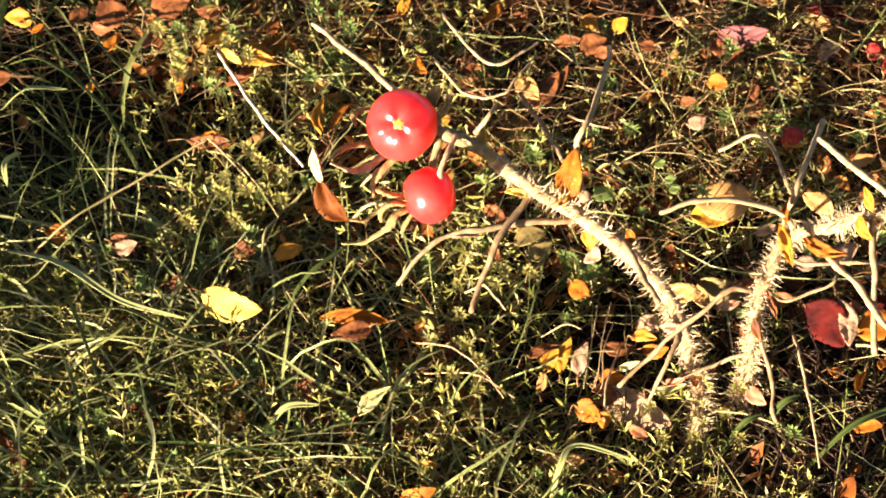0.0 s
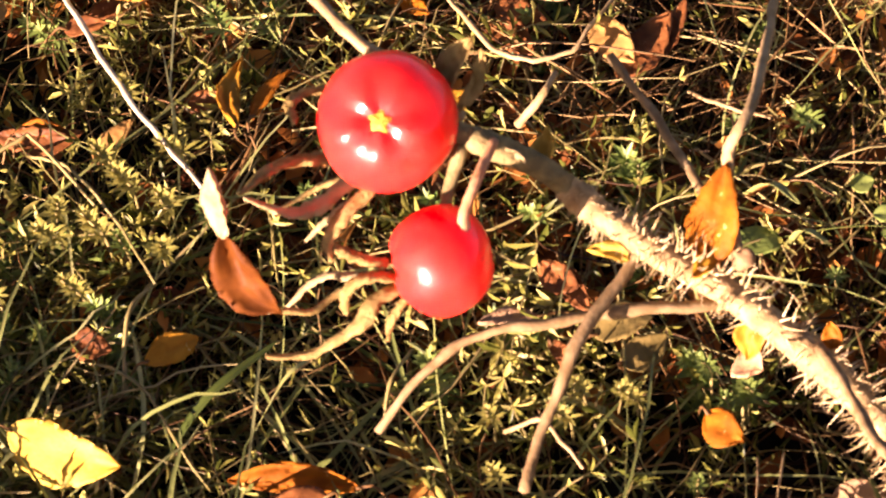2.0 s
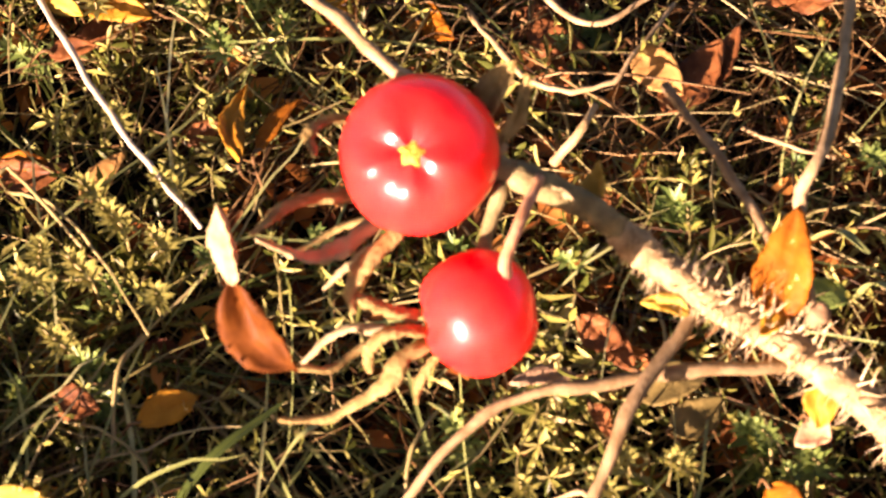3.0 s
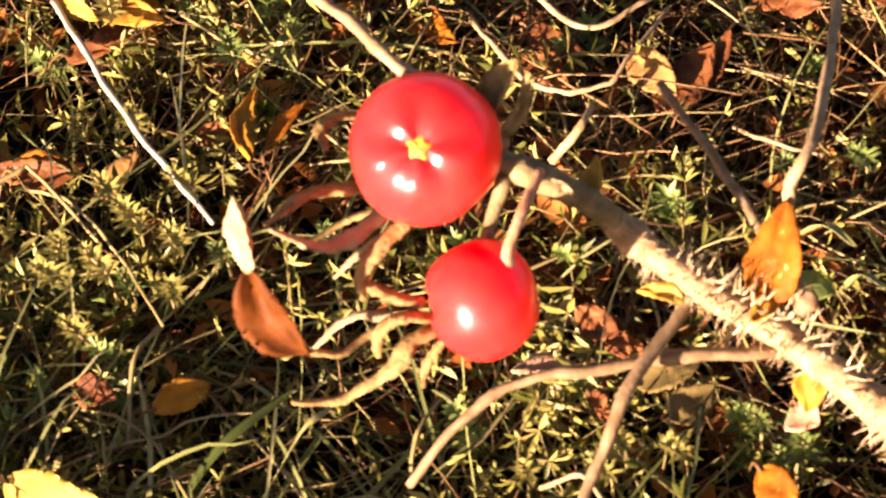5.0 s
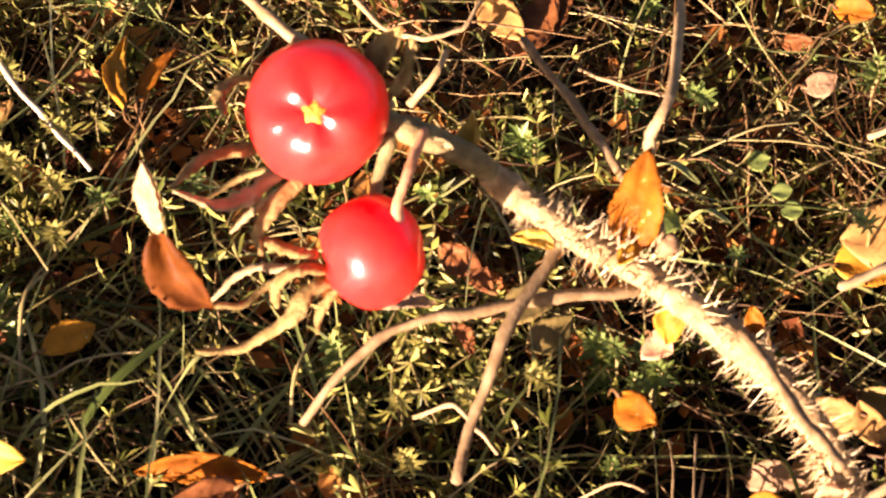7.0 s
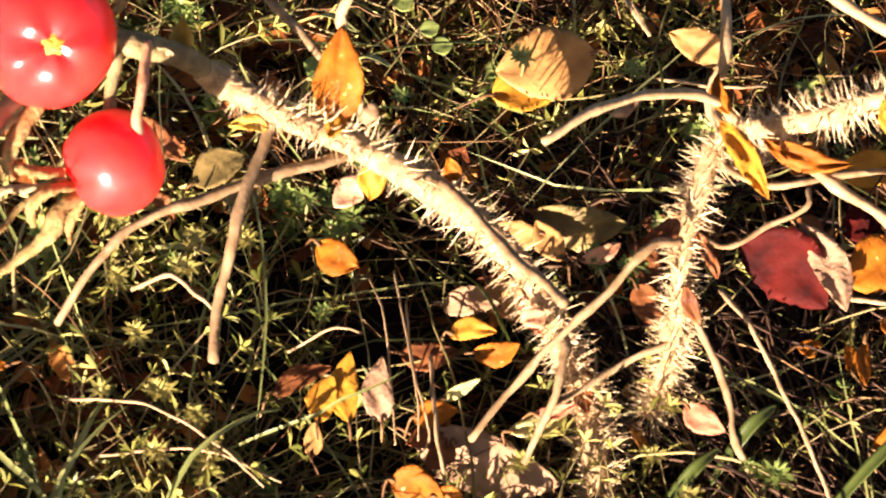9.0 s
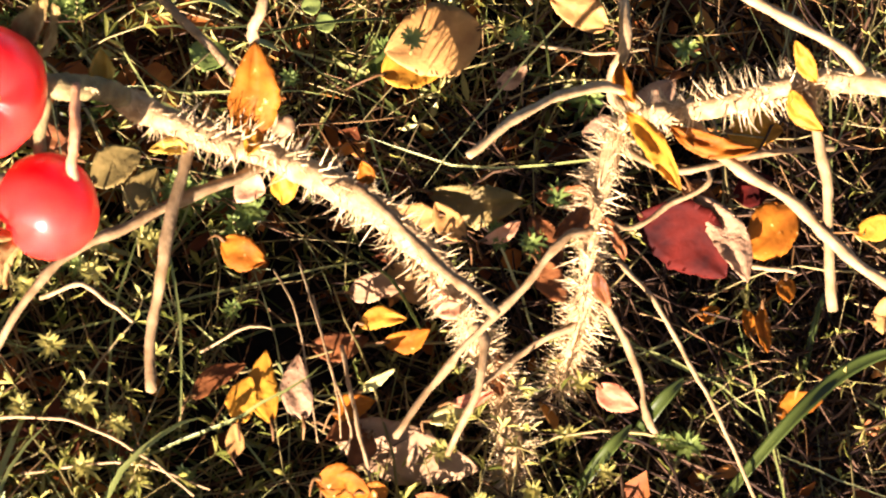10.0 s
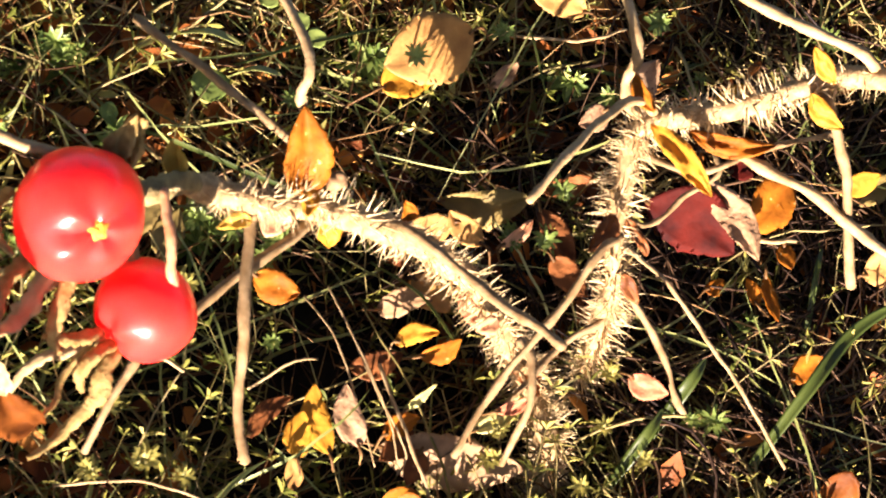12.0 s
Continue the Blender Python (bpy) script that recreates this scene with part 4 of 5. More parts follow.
fallen_leaf((-0.1220, 0.0616), (-0.1132, 0.0525), 0.0063, "rust", 0.001, "")
fallen_leaf((0.0015, 0.0037), (0.0048, -0.0072), 0.0063, "rust", 0.003, "")
fallen_leaf((0.0238, -0.0358), (0.0247, -0.0423), 0.0072, "peach", 0.006, "")
straw_stalk([(-0.0522, 0.1230), (-0.0521, 0.0806), (-0.0478, 0.0519)], 0.00130, 0.010, "pale dry straw stalk lying across the grass")
straw_stalk([(0.0171, 0.0788), (0.0156, 0.0637), (0.0177, 0.0509), (0.0230, 0.0454), (0.0299, 0.0434), (0.0362, 0.0468), (0.0489, 0.0551)], 0.00112, 0.008, "pale bowed dry stem on the litter")
grass_blade([(-0.0828, 0.0016), (-0.0668, 0.0071), (-0.0498, 0.0123)], 0.0022, 0.006, "broad dark green grass blade")
grass_blade([(-0.1587, 0.0795), (-0.1423, 0.0542), (-0.1292, 0.0281), (-0.1119, 0.0087)], 0.00267, 0.010, "long arching green grass blade")
straw_stalk([(-0.1495, 0.0679), (-0.1303, 0.0711), (-0.1017, 0.0756), (-0.0770, 0.0797), (-0.0725, 0.0780), (-0.0680, 0.0587)], 0.0009, 0.010, "thin yellow green stalk bent over")
grass_blade([(-0.1075, -0.0432), (-0.0969, -0.0423), (-0.0861, -0.0469)], 0.00286, 0.009, "pale green folded grass blade in sun")
grass_blade([(-0.1524, -0.0540), (-0.1357, -0.0477), (-0.1169, -0.0491), (-0.0875, -0.0646), (-0.0715, -0.0806), (-0.0658, -0.0946)], 0.00090, 0.009, "long arching green grass blade")
grass_blade([(-0.0353, -0.1185), (-0.0266, -0.1116), (-0.0176, -0.1067), (-0.0037, -0.1222)], 0.00236, 0.009, "pale curled grass blade")
grass_blade([(-0.1446, 0.0512), (-0.1463, 0.0264), (-0.1510, -0.0189)], 0.00123, 0.010, "thin green grass blade")
grass_blade([(-0.1552, 0.0342), (-0.1576, 0.0022), (-0.1643, -0.0417)], 0.00122, 0.010, "thin green grass blade")
grass_blade([(-0.1551, 0.0417), (-0.1311, 0.0268), (-0.1147, 0.0025), (-0.0962, -0.0103)], 0.00185, 0.008, "thin green grass blade")
grass_blade([(-0.1351, 0.1205), (-0.1427, 0.1092), (-0.1459, 0.0988)], 0.00252, 0.008, "short pale grass blade")
grass_blade([(-0.1260, 0.1637), (-0.1118, 0.1489), (-0.1011, 0.1165), (-0.1012, 0.0816)], 0.00147, 0.008, "thin green grass blade")
grass_blade([(-0.1063, 0.1827), (-0.1014, 0.1459), (-0.0983, 0.1180)], 0.00127, 0.008, "thin green grass blade")
grass_blade([(-0.1332, 0.1453), (-0.1222, 0.1407), (-0.1090, 0.1329)], 0.00212, 0.006, "pale flattened grass blade")
grass_blade([(-0.1492, 0.1007), (-0.1304, 0.0990), (-0.1063, 0.0973)], 0.00125, 0.008, "thin green grass blade")
grass_blade([(-0.0909, 0.1735), (-0.0885, 0.1347), (-0.0809, 0.1042)], 0.00127, 0.008, "thin green grass blade")
straw_stalk([(0.0153, -0.0734), (0.0030, -0.0880), (-0.0042, -0.0995)], 0.0009, 0.006, "dry tan stick standing in the grass")
straw_stalk([(0.0189, -0.0622), (0.0086, -0.0751), (0.0017, -0.0873), (-0.0027, -0.0889)], 0.0005, 0.006, "thin wiry brown stem in the grass")
grass_blade([(0.0457, -0.0130), (0.0478, -0.0176), (0.0503, -0.0227)], 0.00162, 0.006, "short pale flattened straw blade")
grass_blade([(0.0413, -0.0075), (0.0576, -0.0217), (0.0731, -0.0340)], 0.00106, 0.005, "thin green grass blade")
straw_stalk([(-0.0454, -0.0351), (-0.0362, -0.0483), (-0.0313, -0.0633), (-0.0296, -0.0749)], 0.00060, 0.008, "pale yellow stem lying in the grass")
straw_stalk([(-0.0482, -0.0477), (-0.0340, -0.0618), (-0.0262, -0.0760)], 0.00055, 0.007, "pale yellow stem lying in the grass")
straw_stalk([(-0.0055, -0.0546), (0.0026, -0.0587), (0.0068, -0.0624)], 0.00058, 0.006, "thin pale stem across the turf")
straw_stalk([(0.0849, -0.0182), (0.0985, -0.0258), (0.0953, -0.0519)], 0.00122, 0.008, "thin dry stem bent at a corner")
straw_stalk([(0.0302, 0.0995), (0.0279, 0.0822), (0.0318, 0.0596), (0.0426, 0.0579), (0.0528, 0.0611)], 0.00127, 0.007, "pale bowed dry stem on the litter")
straw_stalk([(0.0475, 0.0278), (0.0498, 0.0162), (0.0566, 0.0103)], 0.00081, 0.006, "thin pale stem across the turf")
grass_blade([(-0.0611, 0.0010), (-0.0521, 0.0023), (-0.0460, 0.0040)], 0.00139, 0.008, "pale grass blade catching the sun")
straw_stalk([(-0.0794, 0.0201), (-0.0722, 0.0320), (-0.0646, 0.0373)], 0.00090, 0.007, "pale green stem among bedstraw")
straw_stalk([(-0.0401, -0.0130), (-0.0350, -0.0071), (-0.0275, -0.0012)], 0.00080, 0.006, "pale green stem among bedstraw")
straw_stalk([(-0.0744, 0.0821), (-0.0691, 0.0701), (-0.0659, 0.0543), (-0.0647, 0.0366)], 0.00070, 0.008, "thin yellow green stalk over grass")
grass_blade([(0.0453, 0.0018), (0.0478, -0.0057), (0.0499, -0.0125)], 0.00186, 0.007, "short pale flattened straw blade")
straw_stalk([(0.0135, 0.0355), (0.0204, 0.0358), (0.0248, 0.0402)], 0.00170, 0.010, "pale curved straw near the hips")
grass_blade([(0.0722, -0.1483), (0.0862, -0.1387), (0.0933, -0.1360)], 0.00126, 0.004, "thin dark grass blade")
straw_stalk([(0.0903, -0.0540), (0.0972, -0.0685), (0.1068, -0.0753)], 0.00073, 0.005, "thin pale stem across the turf")
grass_blade([(0.0868, -0.0509), (0.0929, -0.0563), (0.0830, -0.0690)], 0.00060, 0.005, "thin green grass blade")
straw_stalk([(0.0824, -0.1192), (0.0841, -0.1256), (0.0880, -0.1296)], 0.00109, 0.012, "curved tan leaf stalk")
grass_blade([(0.0342, -0.0600), (0.0309, -0.0720), (0.0274, -0.0830)], 0.00095, 0.004, "thin green grass blade")
straw_stalk([(0.0860, -0.0178), (0.0999, -0.0255), (0.0955, -0.0518)], 0.00101, 0.008, "thin pale stem across the turf")
grass_blade([(0.0392, -0.1285), (0.0487, -0.1276), (0.0557, -0.1276)], 0.00270, 0.008, "broad dark green grass blade")
grass_blade([(0.0456, -0.1493), (0.0624, -0.1489), (0.0767, -0.1498), (0.0863, -0.1529), (0.0936, -0.1579)], 0.00290, 0.010, "broad dark green grass blade")
grass_blade([(0.0241, -0.1271), (0.0343, -0.1264), (0.0420, -0.1262)], 0.00260, 0.006, "broad dark green grass blade")
straw_stalk([(0.0678, -0.1013), (0.0638, -0.1127), (0.0593, -0.1253), (0.0547, -0.1377), (0.0476, -0.1544)], 0.00105, 0.008, "thin olive stem leaning over straw")
straw_stalk([(-0.0206, -0.0252), (-0.0150, -0.0304), (-0.0138, -0.0367), (-0.0126, -0.0422)], 0.00095, 0.008, "pale yellow stem lying in the grass")
straw_stalk([(0.0214, -0.0557), (0.0102, -0.0718), (0.0036, -0.0817), (-0.0009, -0.0870)], 0.00042, 0.008, "thin wiry brown stem in the grass")
straw_stalk([(0.0174, -0.0529), (0.0120, -0.0626), (0.0037, -0.0740), (-0.0041, -0.0842)], 0.00042, 0.006, "thin wiry brown stem in the grass")


# ---- the turf: bedstraw, grass, dry straw and litter, past counting ----
RNG = np.random.default_rng(4)
CORNER, RIGHT, DOWN = np.array((-0.1147, 0.1991)), np.array((0.2820, -0.1788)), np.array((-0.0958, -0.2011))
TO_UV = np.linalg.inv(np.stack([RIGHT, DOWN], 1))


def spots(n, weight):
    """n places on the turf, denser where weight(u, v) is high; u runs east along the slope, v down it."""
    got = []
    while sum(len(g) for g in got) < n:
        u, v = RNG.uniform(-0.12, 1.28, 4 * n), RNG.uniform(-0.14, 1.36, 4 * n)
        keep = RNG.uniform(0, 1, 4 * n) < weight(u, v)
        got.append(CORNER + u[keep, None] * RIGHT + v[keep, None] * DOWN)
    return np.vstack(got)[:n]


def patchy(u, v, seed, size=7.0):
    """Soft clumps between 0 and 1."""
    return 0.5 + 0.25 * (np.sin(size * u + 1.7 * seed + 2 * np.sin(size * 0.6 * v + seed)) + np.cos(size * 1.3 * v - seed + 1.5 * np.sin(size * 0.8 * u)))


CLEARINGS = ((0.735, 0.84, 0.05), (0.69, 0.815, 0.05), (0.775, 0.86, 0.045), (0.06, 0.30, 0.13), (0.08, 0.08, 0.12), (0.20, 0.28, 0.09), (0.67, 0.70, 0.10), (0.61, 0.64, 0.07), (0.66, 0.82, 0.05), (0.83, 0.46, 0.10), (0.73, 0.60, 0.08), (0.40, 0.63, 0.07), (0.66, 0.18, 0.06), (0.30, 0.27, 0.05))
CLUMPS = ((0.815, 0.875, 0.03), (0.862, 0.892, 0.03), (0.809, 0.935, 0.04), (0.507, 0.724, 0.035), (0.547, 0.763, 0.03), (0.593, 0.788, 0.03), (0.28, 0.10, 0.05), (0.27, 0.40, 0.08), (0.40, 0.06, 0.05), (0.38, 0.14, 0.04), (0.55, 0.10, 0.03), (0.82, 0.15, 0.06), (0.68, 0.28, 0.05), (0.60, 0.42, 0.07), (0.45, 0.85, 0.12), (0.50, 0.97, 0.12), (0.20, 0.75, 0.12), (0.74, 0.52, 0.05), (0.90, 0.30, 0.07), (0.93, 0.58, 0.04))


DARK = ((0.668, 0.765, 0.045), (0.645, 0.81, 0.035), (0.27, 0.16, 0.04), (0.31, 0.24, 0.04), (0.31, 0.13, 0.035), (0.455, 0.575, 0.035), (0.52, 0.60, 0.03), (0.775, 0.86, 0.045), (0.27, 0.20, 0.05), (0.355, 0.25, 0.04), (0.29, 0.43, 0.03), (0.385, 0.60, 0.05), (0.45, 0.61, 0.05), (0.38, 0.66, 0.05), (0.43, 0.76, 0.05), (0.72, 0.75, 0.07), (0.667, 0.83, 0.06), (0.67, 0.71, 0.09), (0.62, 0.64, 0.07), (0.70, 0.80, 0.07), (0.06, 0.12, 0.13), (0.10, 0.30, 0.13), (0.30, 0.24, 0.07), (0.02, 0.22, 0.15), (0.44, 0.55, 0.05), (0.56, 0.95, 0.05), (0.33, 0.19, 0.04), (0.40, 0.63, 0.05), (0.52, 0.62, 0.05), (0.95, 0.72, 0.07))


THIN = ((0.98, 0.80, 0.20), (1.02, 0.97, 0.16), (0.94, 1.0, 0.08), (1.10, 0.55, 0.10), (0.60, 0.06, 0.10), (0.80, 0.03, 0.10))


def near_any(u, v, places):
    """1 in the middle of the given places, 0 away from them."""
    return np.max([np.exp(-(((u - a) ** 2 + (0.6 * (v - b)) ** 2) / r**2)) for a, b, r in places], 0)


def unit(a):
    return a / (np.linalg.norm(a, axis=-1, keepdims=True) + 1e-12)


def rods(lines, radius, taper=0.4):
    """Many thin three-sided rods: lines is (number, points, 3)."""
    n, k, _ = lines.shape
    d = unit(np.gradient(lines, axis=1))
    a = unit(np.cross(d, np.array((0.2, 0.31, 0.93))))
    b = np.cross(a, d)
    r = radius[:, None] * np.linspace(1, taper, k)[None]
    ang = np.array((0, 2.094, 4.189))
    ring = lines[:, :, None] + r[..., None, None] * (np.cos(ang)[None, None, :, None] * a[:, :, None] + np.sin(ang)[None, None, :, None] * b[:, :, None])
    idx = np.arange(n)[:, None, None] * k * 3 + np.arange(k - 1)[None, :, None] * 3
    j, j2 = np.arange(3)[None, None], (np.arange(3)[None, None] + 1) % 3
    f = np.stack([idx + j, idx + j2, idx + 3 + j2, idx + 3 + j], -1)
    return ring.reshape(-1, 3), f.reshape(-1, 4)


def blades(lines, width, keel=0.3):
    """Many tapering keeled blades, three corners across."""
    n, k, _ = lines.shape
    d = unit(np.gradient(lines, axis=1))
    tilt = RNG.uniform(-0.9, 0.9, n)[:, None, None]
    a = unit(np.cross(d, np.array((0.1, 0.2, 0.97))))
    b = np.cross(a, d)
    side = a * np.cos(tilt) + b * np.sin(tilt)
    nrm = np.cross(side, d)
    s = np.linspace(0, 1, k)
    half = 0.5 * width[:, None] * ((0.55 + 0.9 * s) * (1 - s**2) ** 0.7 + 0.03)[None]
    v = np.stack([lines - side * half[..., None] + nrm * (keel * half)[..., None], lines, lines + side * half[..., None] + nrm * (keel * half)[..., None]], 2)
    idx = np.arange(n)[:, None, None] * k * 3 + np.arange(k - 1)[None, :, None] * 3
    j = np.arange(2)[None, None]
    f = np.stack([idx + j, idx + 3 + j, idx + 4 + j, idx + 1 + j], -1)
    return v.reshape(-1, 3), f.reshape(-1, 4)


def little_leaves(root, along, normal, long, wide):
    """Many small pointed leaves, folded along the middle."""
    along, side = unit(along), unit(np.cross(normal, along))
    nrm = np.cross(along, side)
    def across(s, w, z):
        c = root + along * (s * long)[:, None]
        e, h = side * (w * wide)[:, None], nrm * (z * wide)[:, None]
        return c + e + h, c - e + h
    l1, r1 = across(0.28, 0.36, 0.12)
    l2, r2 = across(0.62, 0.48, 0.14)
    keel = root + along * (0.5 * long)[:, None] - nrm * (0.08 * wide)[:, None]
    tip = root + along * long[:, None] - nrm * (0.10 * long)[:, None]
    v = np.stack([root, l1, r1, keel, l2, r2, tip], 1)
    i = np.arange(len(root))[:, None, None] * 7
    f = i + np.array([[(0, 3, 1), (0, 2, 3), (1, 3, 4), (3, 2, 5), (4, 3, 6), (3, 5, 6)]])
    return v.reshape(-1, 3), f.reshape(-1, 3)


def hollow(xy):
    """How far the growth sinks at each place."""
    uv = (xy - CORNER) @ TO_UV.T
    return 0.014 * near_any(uv[:, 0], uv[:, 1], CLEARINGS) + 0.010 * near_any(uv[:, 0], uv[:, 1], DARK)


def wander(xy, z0, rise, length, k, droop=0.5, heading=None, wiggle=0.35):
    """Lines that start at xy and wander over the turf, rising and sinking again."""
    n = len(xy)
    z0 = z0 - hollow(xy)
    h = RNG.uniform(0, 2 * math.pi, n) if heading is None else heading
    turn = RNG.normal(0, wiggle, (n, k))
    ang = h[:, None] + np.cumsum(turn, 1) * 0.6 + RNG.normal(0, 0.5, n)[:, None] * np.linspace(0, 1, k)[None]
    step = (length / (k - 1))[:, None]
    s = np.linspace(0, 1, k)[None]
    x = xy[:, :1] + np.cumsum(np.cos(ang) * step, 1)
    y = xy[:, 1:] + np.cumsum(np.sin(ang) * step, 1)
    z = height(x, y) + z0[:, None] + rise[:, None] * (np.sin(s * math.pi * (1 - 0.5 * (1 - droop))) ** 0.8) + RNG.normal(0, 0.0005, (n, k))
    return np.stack([x, y, z], -1)


def stuff(name, vf, mat, label, category):
    ob = part(name, mesh_from(*vf), mat)
    tagged(ob, label, category, kind="stuff")


def build_turf():
    # dry straw and stems, thickest on the upper slope and to the east
    w = lambda u, v: np.clip(0.35 + 0.65 * (patchy(u, v, 1) + 0.35 * (u - 0.4) - 0.35 * (v - 0.5)), 0.2, 1) * (1 - 0.5 * near_any(u, v, CLEARINGS)) * (1 - 0.45 * near_any(u, v, DARK))
    n = 9500
    xy = spots(n, w)
    lines = wander(xy, RNG.uniform(-0.022, -0.004, n), RNG.uniform(0.001, 0.010, n), RNG.uniform(0.015, 0.055, n), 8)
    m = 1500
    xy = spots(m, lambda u, v: np.clip(1.1 - 2.4 * v, 0.03, 1) * np.clip(2.5 * u - 0.2, 0.05, 1) * (1 - 0.7 * near_any(u, v, DARK)))
    upper = wander(xy, RNG.uniform(-0.008, 0.001, m), RNG.uniform(0.001, 0.008, m), RNG.uniform(0.015, 0.05, m), 8)
    k = 3600
    xy = spots(k, lambda u, v: np.clip(1.3 * np.exp(-(((u - 1.0) / 0.17) ** 2 + ((v - 0.92) / 0.30) ** 2)), 0.0, 1))
    mat = wander(xy, RNG.uniform(-0.020, -0.002, k), RNG.uniform(0.001, 0.009, k), RNG.uniform(0.015, 0.05, k), 8)
    lines = np.vstack([lines, upper])
    n += m
    # this mat carries the shade of its corner in its dark colour
    stuff("dead_stems", rods(mat, RNG.uniform(0.00016, 0.0006, k), 0.5), SHADEDSTEMS, "matted red brown dead stems, shade put into their colour, on dark soil", "stems")
    stuff("dry_straw", rods(lines, RNG.uniform(0.00012, 0.00042, n), 0.5), STRAW, "tangle of thin dry brown straw and stems", "straw")
    n = 900
    xy = spots(n, lambda u, v: np.clip(0.4 + 0.6 * patchy(u, v, 2), 0.2, 1) * (1 - 0.9 * near_any(u, v, CLEARINGS)) * (1 - 0.9 * near_any(u, v, DARK)))
    lines = wander(xy, RNG.uniform(-0.010, 0.000, n), RNG.uniform(0.002, 0.008, n), RNG.uniform(0.02, 0.06, n), 9, 0.5, None, 0.2)
    stuff("pale_stems", rods(lines, RNG.uniform(0.0002, 0.0005, n), 0.6), BEDSTEM, "pale yellow green stems trailing over the turf", "stems")
    # brown crumbs of leaf
    n = 9000
    xy = spots(n, lambda u, v: np.clip(0.25 + patchy(u, v, 3) - 0.3 * (v - 0.4), 0.15, 1) * (1 - 0.75 * near_any(u, v, CLEARINGS)) * (1 - 0.8 * near_any(u, v, DARK)))
    root = np.column_stack([xy, height(xy[:, 0], xy[:, 1]) + RNG.uniform(-0.016, 0.0, n) - hollow(xy)])
    al = np.column_stack([RNG.normal(0, 1, (n, 2)), RNG.normal(0, 0.35, n)])
    nr = np.column_stack([RNG.normal(0, 0.5, (n, 2)), np.ones(n)])
    stuff("leaf_litter", little_leaves(root, al, nr, RNG.uniform(0.003, 0.011, n), RNG.uniform(0.002, 0.006, n)), LITTER, "crumbled brown and orange leaf litter", "leaf litter")
    # bedstraw: stems with whorls of narrow leaves
    def green(u, v):
        low = np.clip((v - 0.25) * 1.6, 0, 1) * np.clip(1.2 - 6 * np.clip(u - 0.6, 0, 1) * np.clip(v - 0.55, 0, 1), 0.12, 1)
        clear = 1 - 0.93 * near_any(u, v, CLEARINGS)
        return np.clip(0.9 * near_any(u, v, CLUMPS) + clear * (0.10 + 0.7 * low * (0.15 + 1.05 * patchy(u, v, 5, 12)) + 0.4 * (patchy(u, v, 8, 11) > 0.66)), 0.01, 1) * (1 - 0.97 * near_any(u, v, DARK)) * (1 - 0.85 * near_any(u, v, THIN))
    n, k = 2700, 7
    xy = spots(n, green)
    lines = wander(xy, RNG.uniform(-0.017, -0.004, n), RNG.uniform(0.004, 0.014, n), RNG.uniform(0.018, 0.056, n), k, 0.25)
    stuff("bedstraw_stems", rods(lines, RNG.uniform(0.00016, 0.00034, n), 0.5), BEDSTEM, "thin trailing bedstraw stems", "bedstraw")
    m = 6
    d = unit(np.gradient(lines, axis=1))[:, 1:]
    at = lines[:, 1:]
    size = (RNG.uniform(0.0030, 0.0066, n)[:, None] * np.linspace(1.1, 0.75, k - 1)[None])
    a = unit(np.cross(d, np.array((0.15, 0.3, 0.94))))
    b = np.cross(a, d)
    ang = RNG.uniform(0, 6.28, (n, k - 1))[..., None] + np.arange(m) * 2 * math.pi / m + RNG.normal(0, 0.22, (n, k - 1, m))
    out = np.cos(ang)[..., None] * a[:, :, None] + np.sin(ang)[..., None] * b[:, :, None] + 0.45 * d[:, :, None] + np.array((0, 0, 0.25))
    root = np.repeat(at[:, :, None], m, 2).reshape(-1, 3)
    nrm = np.repeat(d[:, :, None], m, 2).reshape(-1, 3) + RNG.normal(0, 0.25, (n * (k - 1) * m, 3))
    ln = np.repeat(size[..., None], m, 2).ravel() * RNG.uniform(0.7, 1.2, n * (k - 1) * m)
    keep = RNG.uniform(0, 1, len(ln)) < 0.6
    stuff("bedstraw", little_leaves(root[keep], out.reshape(-1, 3)[keep], nrm[keep], ln[keep], ln[keep] * RNG.uniform(0.16, 0.27, keep.sum())), BEDSTRAW, "green and yellowing bedstraw whorls covering the turf", "bedstraw")
    # leafy shoot tips that stand up like small stars
    n, m, k = 230, 8, 4
    xy = spots(n, lambda u, v: np.clip(0.25 + 0.75 * near_any(u, v, CLUMPS), 0, 1) * (1 - 0.8 * near_any(u, v, CLEARINGS)) * (1 - 0.9 * near_any(u, v, DARK)) * (1 - 0.8 * near_any(u, v, THIN)))
    lean = np.column_stack([RNG.normal(-0.15, 0.35, n), RNG.normal(0, 0.35, n), np.ones(n)])
    lean = unit(lean)
    foot = np.column_stack([xy, height(xy[:, 0], xy[:, 1]) + RNG.uniform(-0.010, -0.003, n) - 0.5 * hollow(xy)])
    s = np.linspace(0, 0.009, k)
    at = foot[:, None] + lean[:, None] * s[None, :, None]
    a = unit(np.cross(lean, np.array((0.3, 0.9, 0.1))))[:, None, None]
    b = np.cross(lean[:, None, None], a)
    ang = RNG.uniform(0, 6.28, (n, k, 1)) + np.arange(m) * 2 * math.pi / m + RNG.normal(0, 0.15, (n, k, m))
    rise = np.linspace(0.15, 1.0, k)[None, :, None, None]
    out = np.cos(ang)[..., None] * a + np.sin(ang)[..., None] * b + rise * lean[:, None, None]
    ln = (RNG.uniform(0.0030, 0.0056, n)[:, None, None] * np.linspace(1.1, 0.7, k)[None, :, None] * RNG.uniform(0.8, 1.15, (n, k, m))).ravel()
    root = np.repeat(at[:, :, None], m, 2).reshape(-1, 3)
